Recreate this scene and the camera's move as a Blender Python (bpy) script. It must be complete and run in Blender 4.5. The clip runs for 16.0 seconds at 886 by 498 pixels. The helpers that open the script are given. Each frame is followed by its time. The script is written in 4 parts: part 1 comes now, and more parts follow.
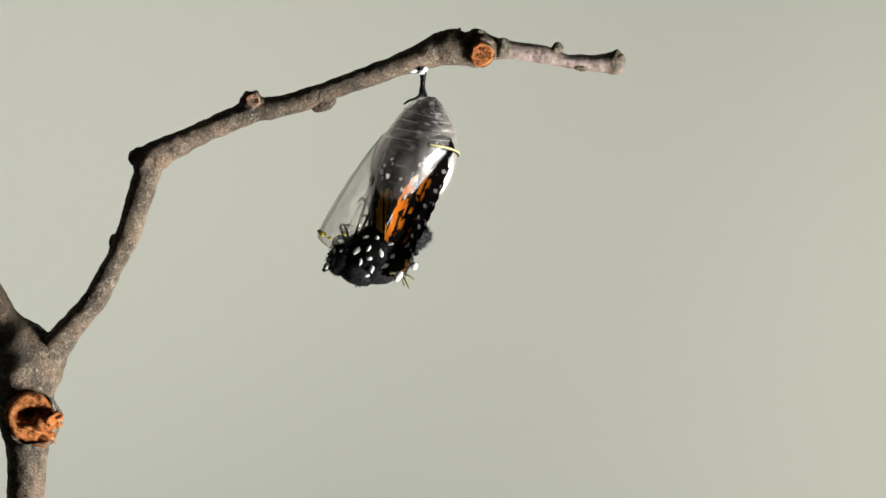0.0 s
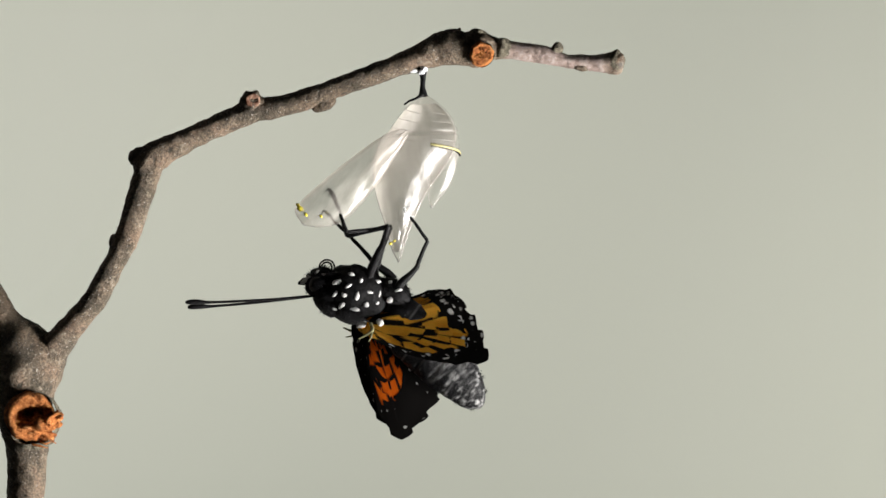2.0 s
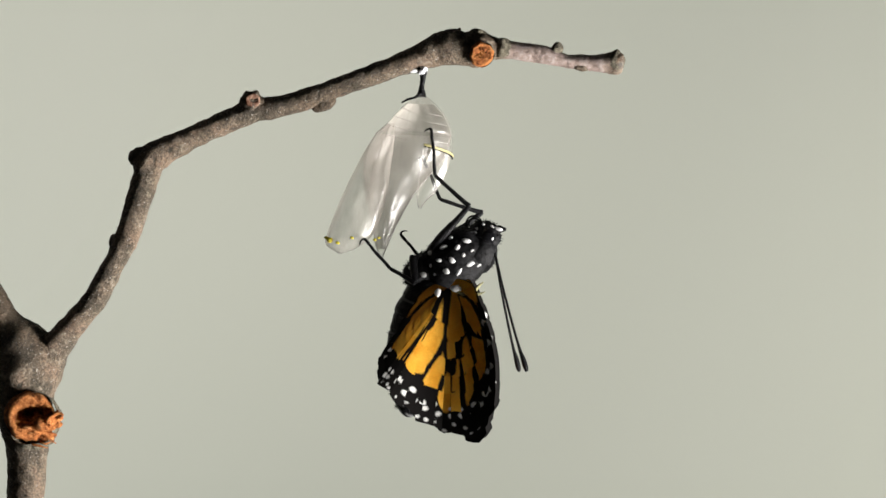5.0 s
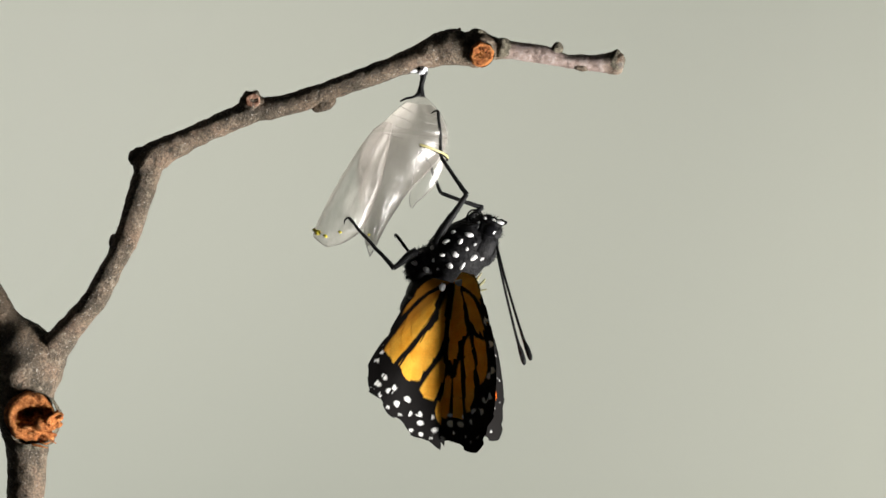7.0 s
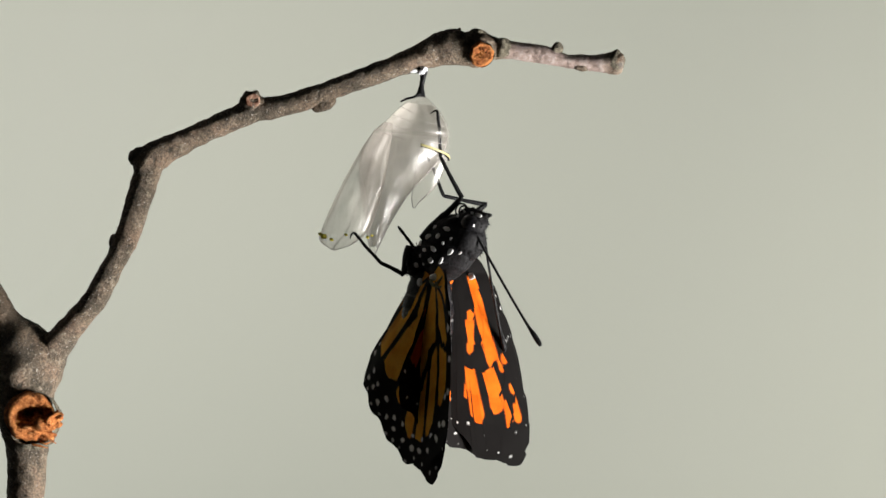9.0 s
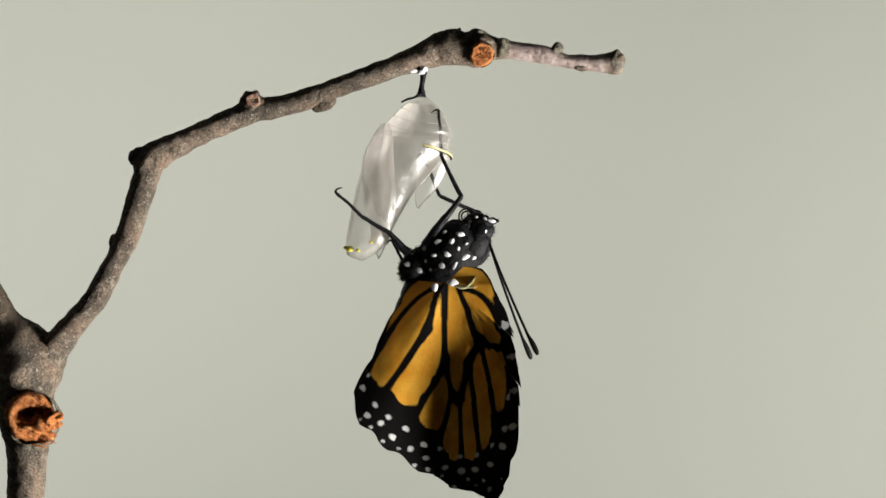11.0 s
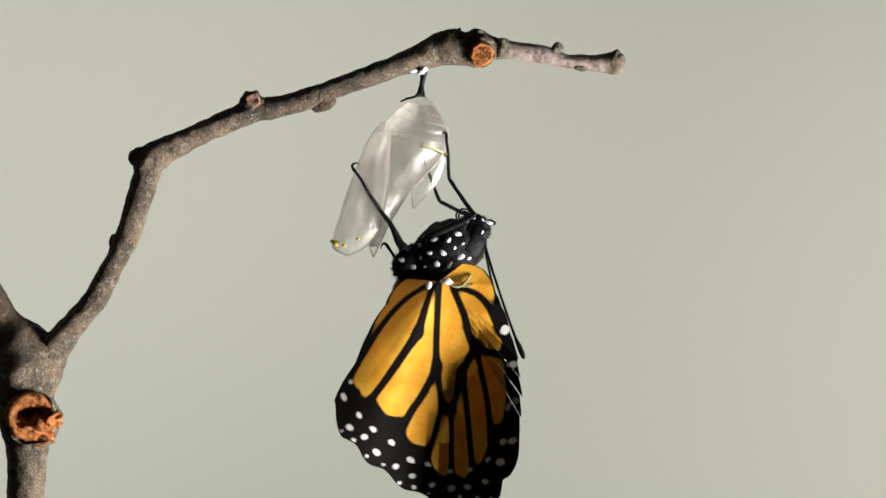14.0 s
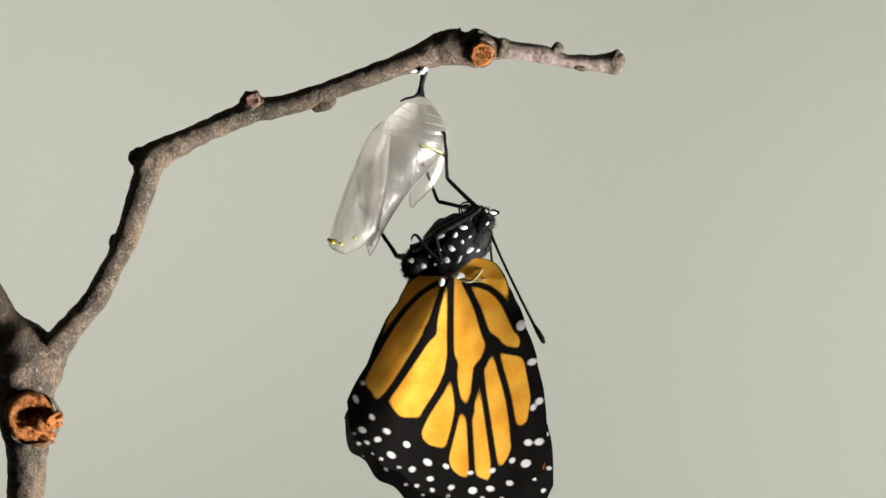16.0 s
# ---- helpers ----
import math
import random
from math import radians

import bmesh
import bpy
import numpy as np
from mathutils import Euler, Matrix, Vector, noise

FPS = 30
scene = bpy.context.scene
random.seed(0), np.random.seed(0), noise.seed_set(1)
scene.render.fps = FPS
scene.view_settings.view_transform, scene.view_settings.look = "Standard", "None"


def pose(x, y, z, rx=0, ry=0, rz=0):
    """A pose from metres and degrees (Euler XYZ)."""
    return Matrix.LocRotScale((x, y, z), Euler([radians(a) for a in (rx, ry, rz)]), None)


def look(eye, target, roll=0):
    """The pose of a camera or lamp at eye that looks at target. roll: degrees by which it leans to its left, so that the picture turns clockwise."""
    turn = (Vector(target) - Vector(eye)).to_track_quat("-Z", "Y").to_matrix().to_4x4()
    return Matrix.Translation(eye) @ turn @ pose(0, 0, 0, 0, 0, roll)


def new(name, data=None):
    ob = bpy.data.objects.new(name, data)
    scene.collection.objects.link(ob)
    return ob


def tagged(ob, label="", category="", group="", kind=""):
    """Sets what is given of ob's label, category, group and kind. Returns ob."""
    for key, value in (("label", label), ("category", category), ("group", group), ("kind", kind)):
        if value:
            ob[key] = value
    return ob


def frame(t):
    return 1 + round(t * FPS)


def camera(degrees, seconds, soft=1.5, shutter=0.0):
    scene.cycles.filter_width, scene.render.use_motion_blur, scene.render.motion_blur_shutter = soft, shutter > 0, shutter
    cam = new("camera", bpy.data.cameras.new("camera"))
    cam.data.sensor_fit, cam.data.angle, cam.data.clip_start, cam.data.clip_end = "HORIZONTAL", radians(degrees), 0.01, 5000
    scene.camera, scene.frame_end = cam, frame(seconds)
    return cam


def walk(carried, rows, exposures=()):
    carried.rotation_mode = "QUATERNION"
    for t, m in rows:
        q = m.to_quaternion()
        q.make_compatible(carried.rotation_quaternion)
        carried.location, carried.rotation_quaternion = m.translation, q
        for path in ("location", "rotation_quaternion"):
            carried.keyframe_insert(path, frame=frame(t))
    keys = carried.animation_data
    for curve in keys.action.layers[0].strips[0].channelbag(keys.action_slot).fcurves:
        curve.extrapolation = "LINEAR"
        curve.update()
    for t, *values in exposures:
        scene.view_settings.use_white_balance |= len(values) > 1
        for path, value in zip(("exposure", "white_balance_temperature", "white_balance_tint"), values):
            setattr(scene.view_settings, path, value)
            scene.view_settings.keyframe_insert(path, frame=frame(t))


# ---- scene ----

# One plan unit is 0.085 mm; the plan sheet is upright, x to the right, y down, its middle H above the floor.
U = 0.000085
H = 0.32
VIEW = 24.0
DIST = 784 * U / math.tan(radians(VIEW / 2))

cam = camera(VIEW, 16.0, soft=1.5)
EYE = look((0, -DIST, H), (0, 0, H))
walk(cam, [(0.0, EYE), (16.0, EYE)], exposures=[(0.0, 0.0), (16.0, 0.0)])

# ---- world and lamps ----
world = bpy.data.worlds.new("studio")
scene.world = world
world.use_nodes = True
world.node_tree.nodes["Background"].inputs[0].default_value = (0.9, 0.95, 1.0, 1)
world.node_tree.nodes["Background"].inputs[1].default_value = 0.05


def area_lamp(name, eye, target, wide, high, watts, colour, spread=180):
    lamp = bpy.data.lights.new(name, "AREA")
    lamp.shape, lamp.size, lamp.size_y = "RECTANGLE", wide, high
    lamp.energy, lamp.color, lamp.spread = watts, colour, radians(spread)
    ob = new(name, lamp)
    ob.matrix_world = look(eye, target)
    return ob


# a soft lamp low in front at the dorsal side, and two that wash the backdrop from its sides
area_lamp("key_lamp", (0.42, -0.12, 0.10), (0.0, 0.0, H), 0.18, 0.24, 2.75, (1.0, 0.965, 0.92), 90)
area_lamp("backdrop_lamp", (-0.70, 0.18, H - 0.05), (0.05, 0.62, H - 0.05), 0.10, 0.6, 0.78, (0.95, 1.0, 0.985), 84)
area_lamp("backdrop_lamp", (0.70, 0.18, H - 0.05), (-0.05, 0.62, H - 0.05), 0.10, 0.6, 1.63, (0.985, 0.985, 0.935), 84)


# ---- materials ----
def material(name, rough=0.6, metal=0.0, colour=(0.5, 0.5, 0.5), spec=0.5):
    m = bpy.data.materials.new(name)
    m.use_nodes = True
    b = m.node_tree.nodes["Principled BSDF"]
    b.inputs["Base Color"].default_value = (*colour, 1)
    b.inputs["Roughness"].default_value = rough
    b.inputs["Metallic"].default_value = metal
    b.inputs["Specular IOR Level"].default_value = spec
    return m, m.node_tree.nodes, m.node_tree.links, b


def node(nodes, kind, **values):
    n = nodes.new(kind)
    for key, value in values.items():
        n.inputs[key.replace("_", " ")].default_value = value
    return n


def ramp(nodes, links, source, stops):
    r = nodes.new("ShaderNodeValToRGB")
    while len(r.color_ramp.elements) < len(stops):
        r.color_ramp.elements.new(0.5)
    for e, (p, c) in zip(r.color_ramp.elements, stops):
        e.position, e.color = p, (*c, 1)
    links.new(source, r.inputs[0])
    return r.outputs[0]


def noise_value(nodes, links, scale, detail=4.0, rough=0.6, stretch=None):
    co = nodes.new("ShaderNodeTexCoord")
    source = co.outputs["Object"]
    if stretch:
        mp = nodes.new("ShaderNodeMapping")
        mp.inputs["Scale"].default_value = stretch
        links.new(source, mp.inputs[0])
        source = mp.outputs[0]
    n = node(nodes, "ShaderNodeTexNoise", Scale=scale, Detail=detail, Roughness=rough)
    links.new(source, n.inputs["Vector"])
    return n.outputs[0]


def mix_colour(nodes, links, factor, a, b, blend="MIX"):
    m = nodes.new("ShaderNodeMix")
    m.data_type, m.blend_type = "RGBA", blend
    for source, slot in ((factor, m.inputs[0]), (a, m.inputs[6]), (b, m.inputs[7])):
        if isinstance(source, (int, float)):
            slot.default_value = source
        elif isinstance(source, tuple):
            slot.default_value = (*source, 1)
        else:
            links.new(source, slot)
    return m.outputs[2]


def bump(nodes, links, b, height, strength, distance):
    n = node(nodes, "ShaderNodeBump", Strength=strength, Distance=distance)
    links.new(height, n.inputs["Height"])
    links.new(n.outputs[0], b.inputs["Normal"])


def bark_material():
    m, n, l, b = material("bark", 0.62, spec=0.35)
    broad = noise_value(n, l, 210, 4, 0.6)
    base = ramp(n, l, broad, [(0.30, (0.055, 0.045, 0.030)), (0.43, (0.105, 0.082, 0.058)), (0.54, (0.170, 0.128, 0.090)), (0.66, (0.225, 0.155, 0.108)), (0.78, (0.20, 0.19, 0.17))])
    fine = noise_value(n, l, 2600, 5, 0.75)
    grey = ramp(n, l, fine, [(0.34, (0.30, 0.285, 0.255)), (0.52, (0.80, 0.80, 0.79)), (0.68, (1.45, 1.42, 1.36))])
    colour = mix_colour(n, l, 1.0, base, grey, "MULTIPLY")
    # scaly patches, dark pores and a few pale ones
    patch = noise_value(n, l, 700, 5, 0.7)
    colour = mix_colour(n, l, ramp(n, l, patch, [(0.56, (0, 0, 0)), (0.66, (0.8, 0.8, 0.8))]), colour, (0.27, 0.225, 0.17))
    colour = mix_colour(n, l, ramp(n, l, patch, [(0.33, (0.9, 0.9, 0.9)), (0.42, (0, 0, 0))]), colour, (0.035, 0.030, 0.022))
    specks = noise_value(n, l, 3300, 2, 0.5)
    colour = mix_colour(n, l, ramp(n, l, specks, [(0.66, (0, 0, 0)), (0.72, (1, 1, 1))]), colour, (0.42, 0.39, 0.35))
    pale = n.new("ShaderNodeAttribute")
    pale.attribute_name = "pale"
    young = ramp(n, l, patch, [(0.34, (0.16, 0.12, 0.10)), (0.48, (0.36, 0.27, 0.24)), (0.66, (0.52, 0.44, 0.41))])
    colour = mix_colour(n, l, pale.outputs["Fac"], colour, young)
    l.new(colour, b.inputs["Base Color"])
    relief = n.new("ShaderNodeMath")
    relief.operation = "MULTIPLY_ADD"
    relief.inputs[1].default_value = 0.45
    l.new(fine, relief.inputs[0])
    l.new(patch, relief.inputs[2])
    bump(n, l, b, relief.outputs[0], 0.9, 0.0007)
    return m


def lichen_material():
    m, n, l, b = material("rough_bark", 0.85, spec=0.2)
    v = noise_value(n, l, 1700, 6, 0.8)
    l.new(ramp(n, l, v, [(0.35, (0.05, 0.046, 0.034)), (0.5, (0.17, 0.15, 0.11)), (0.68, (0.40, 0.37, 0.28))]), b.inputs["Base Color"])
    bump(n, l, b, v, 1.0, 0.0008)
    return m


def cut_wood_material():
    m, n, l, b = material("cut_wood", 0.75, spec=0.2)
    v = noise_value(n, l, 1300, 6, 0.75)
    l.new(ramp(n, l, v, [(0.32, (0.07, 0.022, 0.008)), (0.45, (0.36, 0.11, 0.03)), (0.58, (0.62, 0.24, 0.07)), (0.72, (0.75, 0.42, 0.20))]), b.inputs["Base Color"])
    bump(n, l, b, v, 1.0, 0.0007)
    return m


def film_material(name, cover, tint, gloss, glow=0.5):
    """A dry pupal skin: mostly clear, a little milky on both sides, with a wet-looking sheen."""
    m, n, l, b = material(name, gloss, colour=tint, spec=0.6)
    streak = noise_value(n, l, 330, 5, 0.6, (1.0, 1.0, 0.35))
    milk = n.new("ShaderNodeBsdfTranslucent")
    milk.inputs[0].default_value = (*tint, 1)
    body = n.new("ShaderNodeMixShader")
    body.inputs[0].default_value = glow
    l.new(b.outputs[0], body.inputs[1])
    l.new(milk.outputs[0], body.inputs[2])
    clear = n.new("ShaderNodeBsdfTransparent")
    clear.inputs[0].default_value = (0.985, 0.975, 0.97, 1)
    mix = n.new("ShaderNodeMixShader")
    amount = n.new("ShaderNodeMapRange")
    amount.inputs["From Min"].default_value, amount.inputs["From Max"].default_value = 0.3, 0.7
    amount.inputs["To Min"].default_value, amount.inputs["To Max"].default_value = cover * 0.75, cover * 1.3
    l.new(streak, amount.inputs["Value"])
    l.new(amount.outputs[0], mix.inputs[0])
    l.new(clear.outputs[0], mix.inputs[1])
    l.new(body.outputs[0], mix.inputs[2])
    # the sheen lies over the clear part too
    sheen = n.new("ShaderNodeBsdfGlossy")
    sheen.inputs["Roughness"].default_value = gloss
    top = n.new("ShaderNodeMixShader")
    top.inputs[0].default_value = 0.075
    l.new(mix.outputs[0], top.inputs[1])
    l.new(sheen.outputs[0], top.inputs[2])
    relief = n.new("ShaderNodeBump")
    relief.inputs["Strength"].default_value, relief.inputs["Distance"].default_value = 0.5, 0.0006
    fine = noise_value(n, l, 1500, 4, 0.65)
    rough = n.new("ShaderNodeMath")
    rough.operation = "MULTIPLY_ADD"
    rough.inputs[1].default_value = 0.24
    l.new(fine, rough.inputs[0])
    l.new(streak, rough.inputs[2])
    l.new(rough.outputs[0], relief.inputs["Height"])
    for slot in (b.inputs["Normal"], sheen.inputs["Normal"]):
        l.new(relief.outputs[0], slot)
    l.new(top.outputs[0], n["Material Output"].inputs[0])
    return m


def wing_material(name, pale, deep, inner_brown):
    """Scales on a wing: warm cells between black veins, white spots in the border."""
    m, n, l, b = material(name, 0.6, spec=0.04)
    vein = n.new("ShaderNodeAttribute")
    vein.attribute_name = "vein"
    spot = n.new("ShaderNodeAttribute")
    spot.attribute_name = "spot"
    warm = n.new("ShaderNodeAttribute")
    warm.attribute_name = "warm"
    grain = noise_value(n, l, 6000, 2, 0.6)
    broad = noise_value(n, l, 300, 3, 0.5)
    soft = noise_value(n, l, 170, 1, 0.4)

    def edge(source, width, jitter):
        add = n.new("ShaderNodeMath")
        add.operation = "MULTIPLY_ADD"
        add.inputs[1].default_value = jitter
        l.new(grain, add.inputs[0])
        l.new(source, add.inputs[2])
        r = n.new("ShaderNodeMapRange")
        r.inputs["From Min"].default_value, r.inputs["From Max"].default_value = jitter / 2 - width, jitter / 2 + width
        l.new(add.outputs[0], r.inputs["Value"])
        return r.outputs[0]

    cells = ramp(n, l, broad, [(0.35, deep), (0.62, pale)])
    # cells turn to a darker brown along the wing's inner edge
    cells = mix_colour(n, l, warm.outputs["Fac"], cells, inner_brown)
    scaly = ramp(n, l, grain, [(0.3, (0.86, 0.86, 0.86)), (0.7, (1.08, 1.08, 1.08))])
    cells = mix_colour(n, l, 1.0, cells, scaly, "MULTIPLY")
    colour = mix_colour(n, l, edge(vein.outputs["Fac"], 1.4, 3.0), (0.0075, 0.0068, 0.0066), cells)
    colour = mix_colour(n, l, edge(spot.outputs["Fac"], 1.2, 2.5), (0.80, 0.80, 0.78), colour)
    l.new(colour, b.inputs["Base Color"])
    wave = n.new("ShaderNodeMath")
    wave.operation = "MULTIPLY_ADD"
    wave.inputs[1].default_value = 0.03
    l.new(grain, wave.inputs[0])
    l.new(soft, wave.inputs[2])
    bump(n, l, b, wave.outputs[0], 0.3, 0.0010)
    return m


def black_material(name, rough, base=(0.008, 0.008, 0.0085), light=(0.020, 0.020, 0.022), scale=1800):
    m, n, l, b = material(name, rough, spec=0.10)
    v = noise_value(n, l, scale, 4, 0.7)
    l.new(ramp(n, l, v, [(0.4, base), (0.7, light)]), b.inputs["Base Color"])
    bump(n, l, b, v, 0.6, 0.0003)
    return m


def abdomen_material():
    m, n, l, b = material("abdomen_scales", 0.35, spec=0.16)
    v = noise_value(n, l, 900, 5, 0.75)
    dark = ramp(n, l, v, [(0.50, (0.005, 0.005, 0.006)), (0.64, (0.012, 0.012, 0.014)), (0.80, (0.06, 0.064, 0.072))])
    ring = n.new("ShaderNodeAttribute")
    ring.attribute_name = "ring"
    l.new(mix_colour(n, l, ring.outputs["Fac"], dark, (0.42, 0.42, 0.42)), b.inputs["Base Color"])
    bump(n, l, b, v, 0.8, 0.0005)
    return m


def paper_material(name, colour, other, scale):
    m, n, l, b = material(name, 0.95, spec=0.05)
    v = noise_value(n, l, scale, 2, 0.5)
    l.new(ramp(n, l, v, [(0.3, colour), (0.7, other)]), b.inputs["Base Color"])
    return m


BARK, LICHEN, CUT = bark_material(), lichen_material(), cut_wood_material()
SCAR = paper_material("leaf_scar", (0.10, 0.045, 0.028), (0.30, 0.19, 0.14), 1500)
FILM = film_material("pupal_skin", 0.11, (0.76, 0.735, 0.69), 0.27)
MILKY = film_material("milky_skin", 0.11, (0.76, 0.735, 0.69), 0.30)
FLAP_SKIN = film_material("flap_skin", 0.34, (0.74, 0.70, 0.64), 0.30, 0.3)
INNER = film_material("dry_inner_skin", 0.60, (0.63, 0.60, 0.545), 0.40, 0.22)
FILM_RIM = film_material("skin_edge", 0.5, (0.80, 0.77, 0.74), 0.25)
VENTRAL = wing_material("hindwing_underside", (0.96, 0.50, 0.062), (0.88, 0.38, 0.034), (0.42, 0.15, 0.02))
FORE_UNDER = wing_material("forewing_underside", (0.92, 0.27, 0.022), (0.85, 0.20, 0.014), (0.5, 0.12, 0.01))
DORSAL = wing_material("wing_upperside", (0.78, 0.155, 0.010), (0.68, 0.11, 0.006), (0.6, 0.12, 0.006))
BLACK = black_material("black_scales", 0.55)
GLOSSY_BLACK = black_material("black_chitin", 0.3, scale=2500)
EYE_BLACK = material("eye", 0.12, colour=(0.006, 0.006, 0.007), spec=0.6)[0]
FUR = black_material("black_hair", 0.6, (0.004, 0.004, 0.004), (0.016, 0.016, 0.016))
ABDOMEN = abdomen_material()
WHITE = paper_material("white_scales", (0.78, 0.78, 0.78), (0.62, 0.62, 0.63), 3000)
HORN = paper_material("horn", (0.16, 0.15, 0.07), (0.30, 0.29, 0.17), 2500)
SILK = material("silk", 0.35, colour=(0.85, 0.87, 0.92), spec=0.6)[0]
YELLOW = material("yellow_spot", 0.45, 0.0, (0.80, 0.68, 0.07))[0]
GOLD = material("gold_spot", 0.4, 0.0, (0.42, 0.38, 0.17))[0]
BACKDROP = paper_material("backdrop_paper", (0.60, 0.605, 0.535), (0.62, 0.62, 0.545), 1.2)
WALL = paper_material("grey_wall", (0.21, 0.21, 0.205), (0.24, 0.24, 0.23), 2.0)
BOARD = paper_material("floor_board", (0.16, 0.15, 0.14), (0.20, 0.19, 0.17), 9.0)


# ---- mesh helpers ----
def at(x, y, d=0.0):
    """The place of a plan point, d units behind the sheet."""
    return Vector(((x - 784) * U, d * U, H + (441 - y) * U))


def mesh_part(name, verts, faces, mats, parent=None, label="", smooth=True, scale=U, index=None, attributes=None):
    me = bpy.data.meshes.new(name)
    v = np.asarray(verts, dtype=float) * scale
    me.from_pydata(v.tolist(), [], [tuple(int(i) for i in f) for f in faces])
    for m in (mats if isinstance(mats, (list, tuple)) else [mats]):
        me.materials.append(m)
    if index is not None:
        me.polygons.foreach_set("material_index", np.asarray(index, dtype=np.int32))
    if smooth:
        me.polygons.foreach_set("use_smooth", np.ones(len(me.polygons), dtype=bool))
    for key, values in (attributes or {}).items():
        a = me.attributes.new(key, "FLOAT", "POINT")
        a.data.foreach_set("value", np.asarray(values, dtype=np.float32))
    me.update()
    ob = new(name, me)
    ob.parent = parent
    if label:
        ob["label"] = label
    return ob


def smooth_path(points, step):
    """Points with radii, (x, y, z, r), run through by a smooth curve at about that step."""
    p = np.asarray(points, dtype=float)
    out = []
    for i in range(len(p) - 1):
        p0, p1, p2, p3 = p[max(i - 1, 0)], p[i], p[i + 1], p[min(i + 2, len(p) - 1)]
        n = max(2, int(np.linalg.norm(p2[:3] - p1[:3]) / step))
        for k in range(n):
            t = k / n
            out.append(0.5 * (2 * p1 + (p2 - p0) * t + (2 * p0 - 5 * p1 + 4 * p2 - p3) * t * t + (3 * p1 - p0 - 3 * p2 + p3) * t ** 3))
    out.append(p[-1])
    return np.array(out)


def tube(points, step=6.0, seg=14, rough=0.0, grain=0.03, seed=0.0, flat=1.0, caps=True):
    """A round bar along a smooth path; rough is the share of its radius by which knobs swell it."""
    p = smooth_path(points, step)
    c, r = p[:, :3], np.maximum(p[:, 3], 0.2)
    tang = np.gradient(c, axis=0)
    tang /= np.linalg.norm(tang, axis=1)[:, None] + 1e-9
    side = np.array((0.0, 1.0, 0.0))
    verts = []
    for i in range(len(c)):
        side = side - tang[i] * side.dot(tang[i])
        side /= np.linalg.norm(side) + 1e-9
        other = np.cross(tang[i], side)
        for k in range(seg):
            a = 2 * math.pi * k / seg
            d = side * math.cos(a) * flat + other * math.sin(a)
            q = r[i]
            if rough:
                s = c[i] + d * r[i]
                q *= 1 + rough * noise.noise(Vector(s) * grain + Vector((seed, 0, 0))) + 0.5 * rough * noise.noise(Vector(s) * grain * 3.7 + Vector((0, seed, 0)))
            verts.append(c[i] + d * q)
    faces = [(i * seg + k, i * seg + (k + 1) % seg, (i + 1) * seg + (k + 1) % seg, (i + 1) * seg + k) for i in range(len(c) - 1) for k in range(seg)]
    if caps:
        faces += [tuple(range(seg))[::-1], tuple((len(c) - 1) * seg + k for k in range(seg))]
    return np.array(verts), faces


def blob(centre, radii, seg=20, rings=14, rough=0.0, grain=0.05, turn=0.0, seed=0.0):
    """An egg with an uneven skin, turned clockwise by degrees on the sheet."""
    verts, faces = [], []
    m = np.array(Euler((0, radians(turn), 0)).to_matrix())
    for i in range(rings + 1):
        f = math.pi * i / rings
        for k in range(seg):
            a = 2 * math.pi * k / seg
            d = np.array((math.sin(f) * math.cos(a), math.sin(f) * math.sin(a), math.cos(f)))
            q = 1 + rough * noise.noise(Vector(d * np.array(radii)) * grain + Vector((seed, seed, 0)))
            verts.append(np.array(centre) + m @ (d * np.array(radii) * q))
    for i in range(rings):
        for k in range(seg):
            faces.append((i * seg + k, (i + 1) * seg + k, (i + 1) * seg + (k + 1) % seg, i * seg + (k + 1) % seg))
    return np.array(verts), faces


def join(pieces):
    verts, faces, base = [], [], 0
    for v, f in pieces:
        verts.append(np.asarray(v))
        faces += [tuple(i + base for i in face) for face in f]
        base += len(v)
    return np.concatenate(verts), faces


def sheet_points(rows):
    """Plan points (x, y, depth, radius) as mesh coordinates."""
    return [(x - 784, d, 441 - y, r) for x, y, d, r in rows]


def box(name, lo, hi, mat, label="", category=""):
    (x0, y0, z0), (x1, y1, z1) = lo, hi
    v = [(x, y, z) for x in (x0, x1) for y in (y0, y1) for z in (z0, z1)]
    f = [(0, 1, 3, 2), (4, 6, 7, 5), (0, 4, 5, 1), (2, 3, 7, 6), (0, 2, 6, 4), (1, 5, 7, 3)]
    ob = mesh_part(name, v, f, mat, smooth=False, scale=1.0)
    return tagged(ob, label, category, kind="structure")


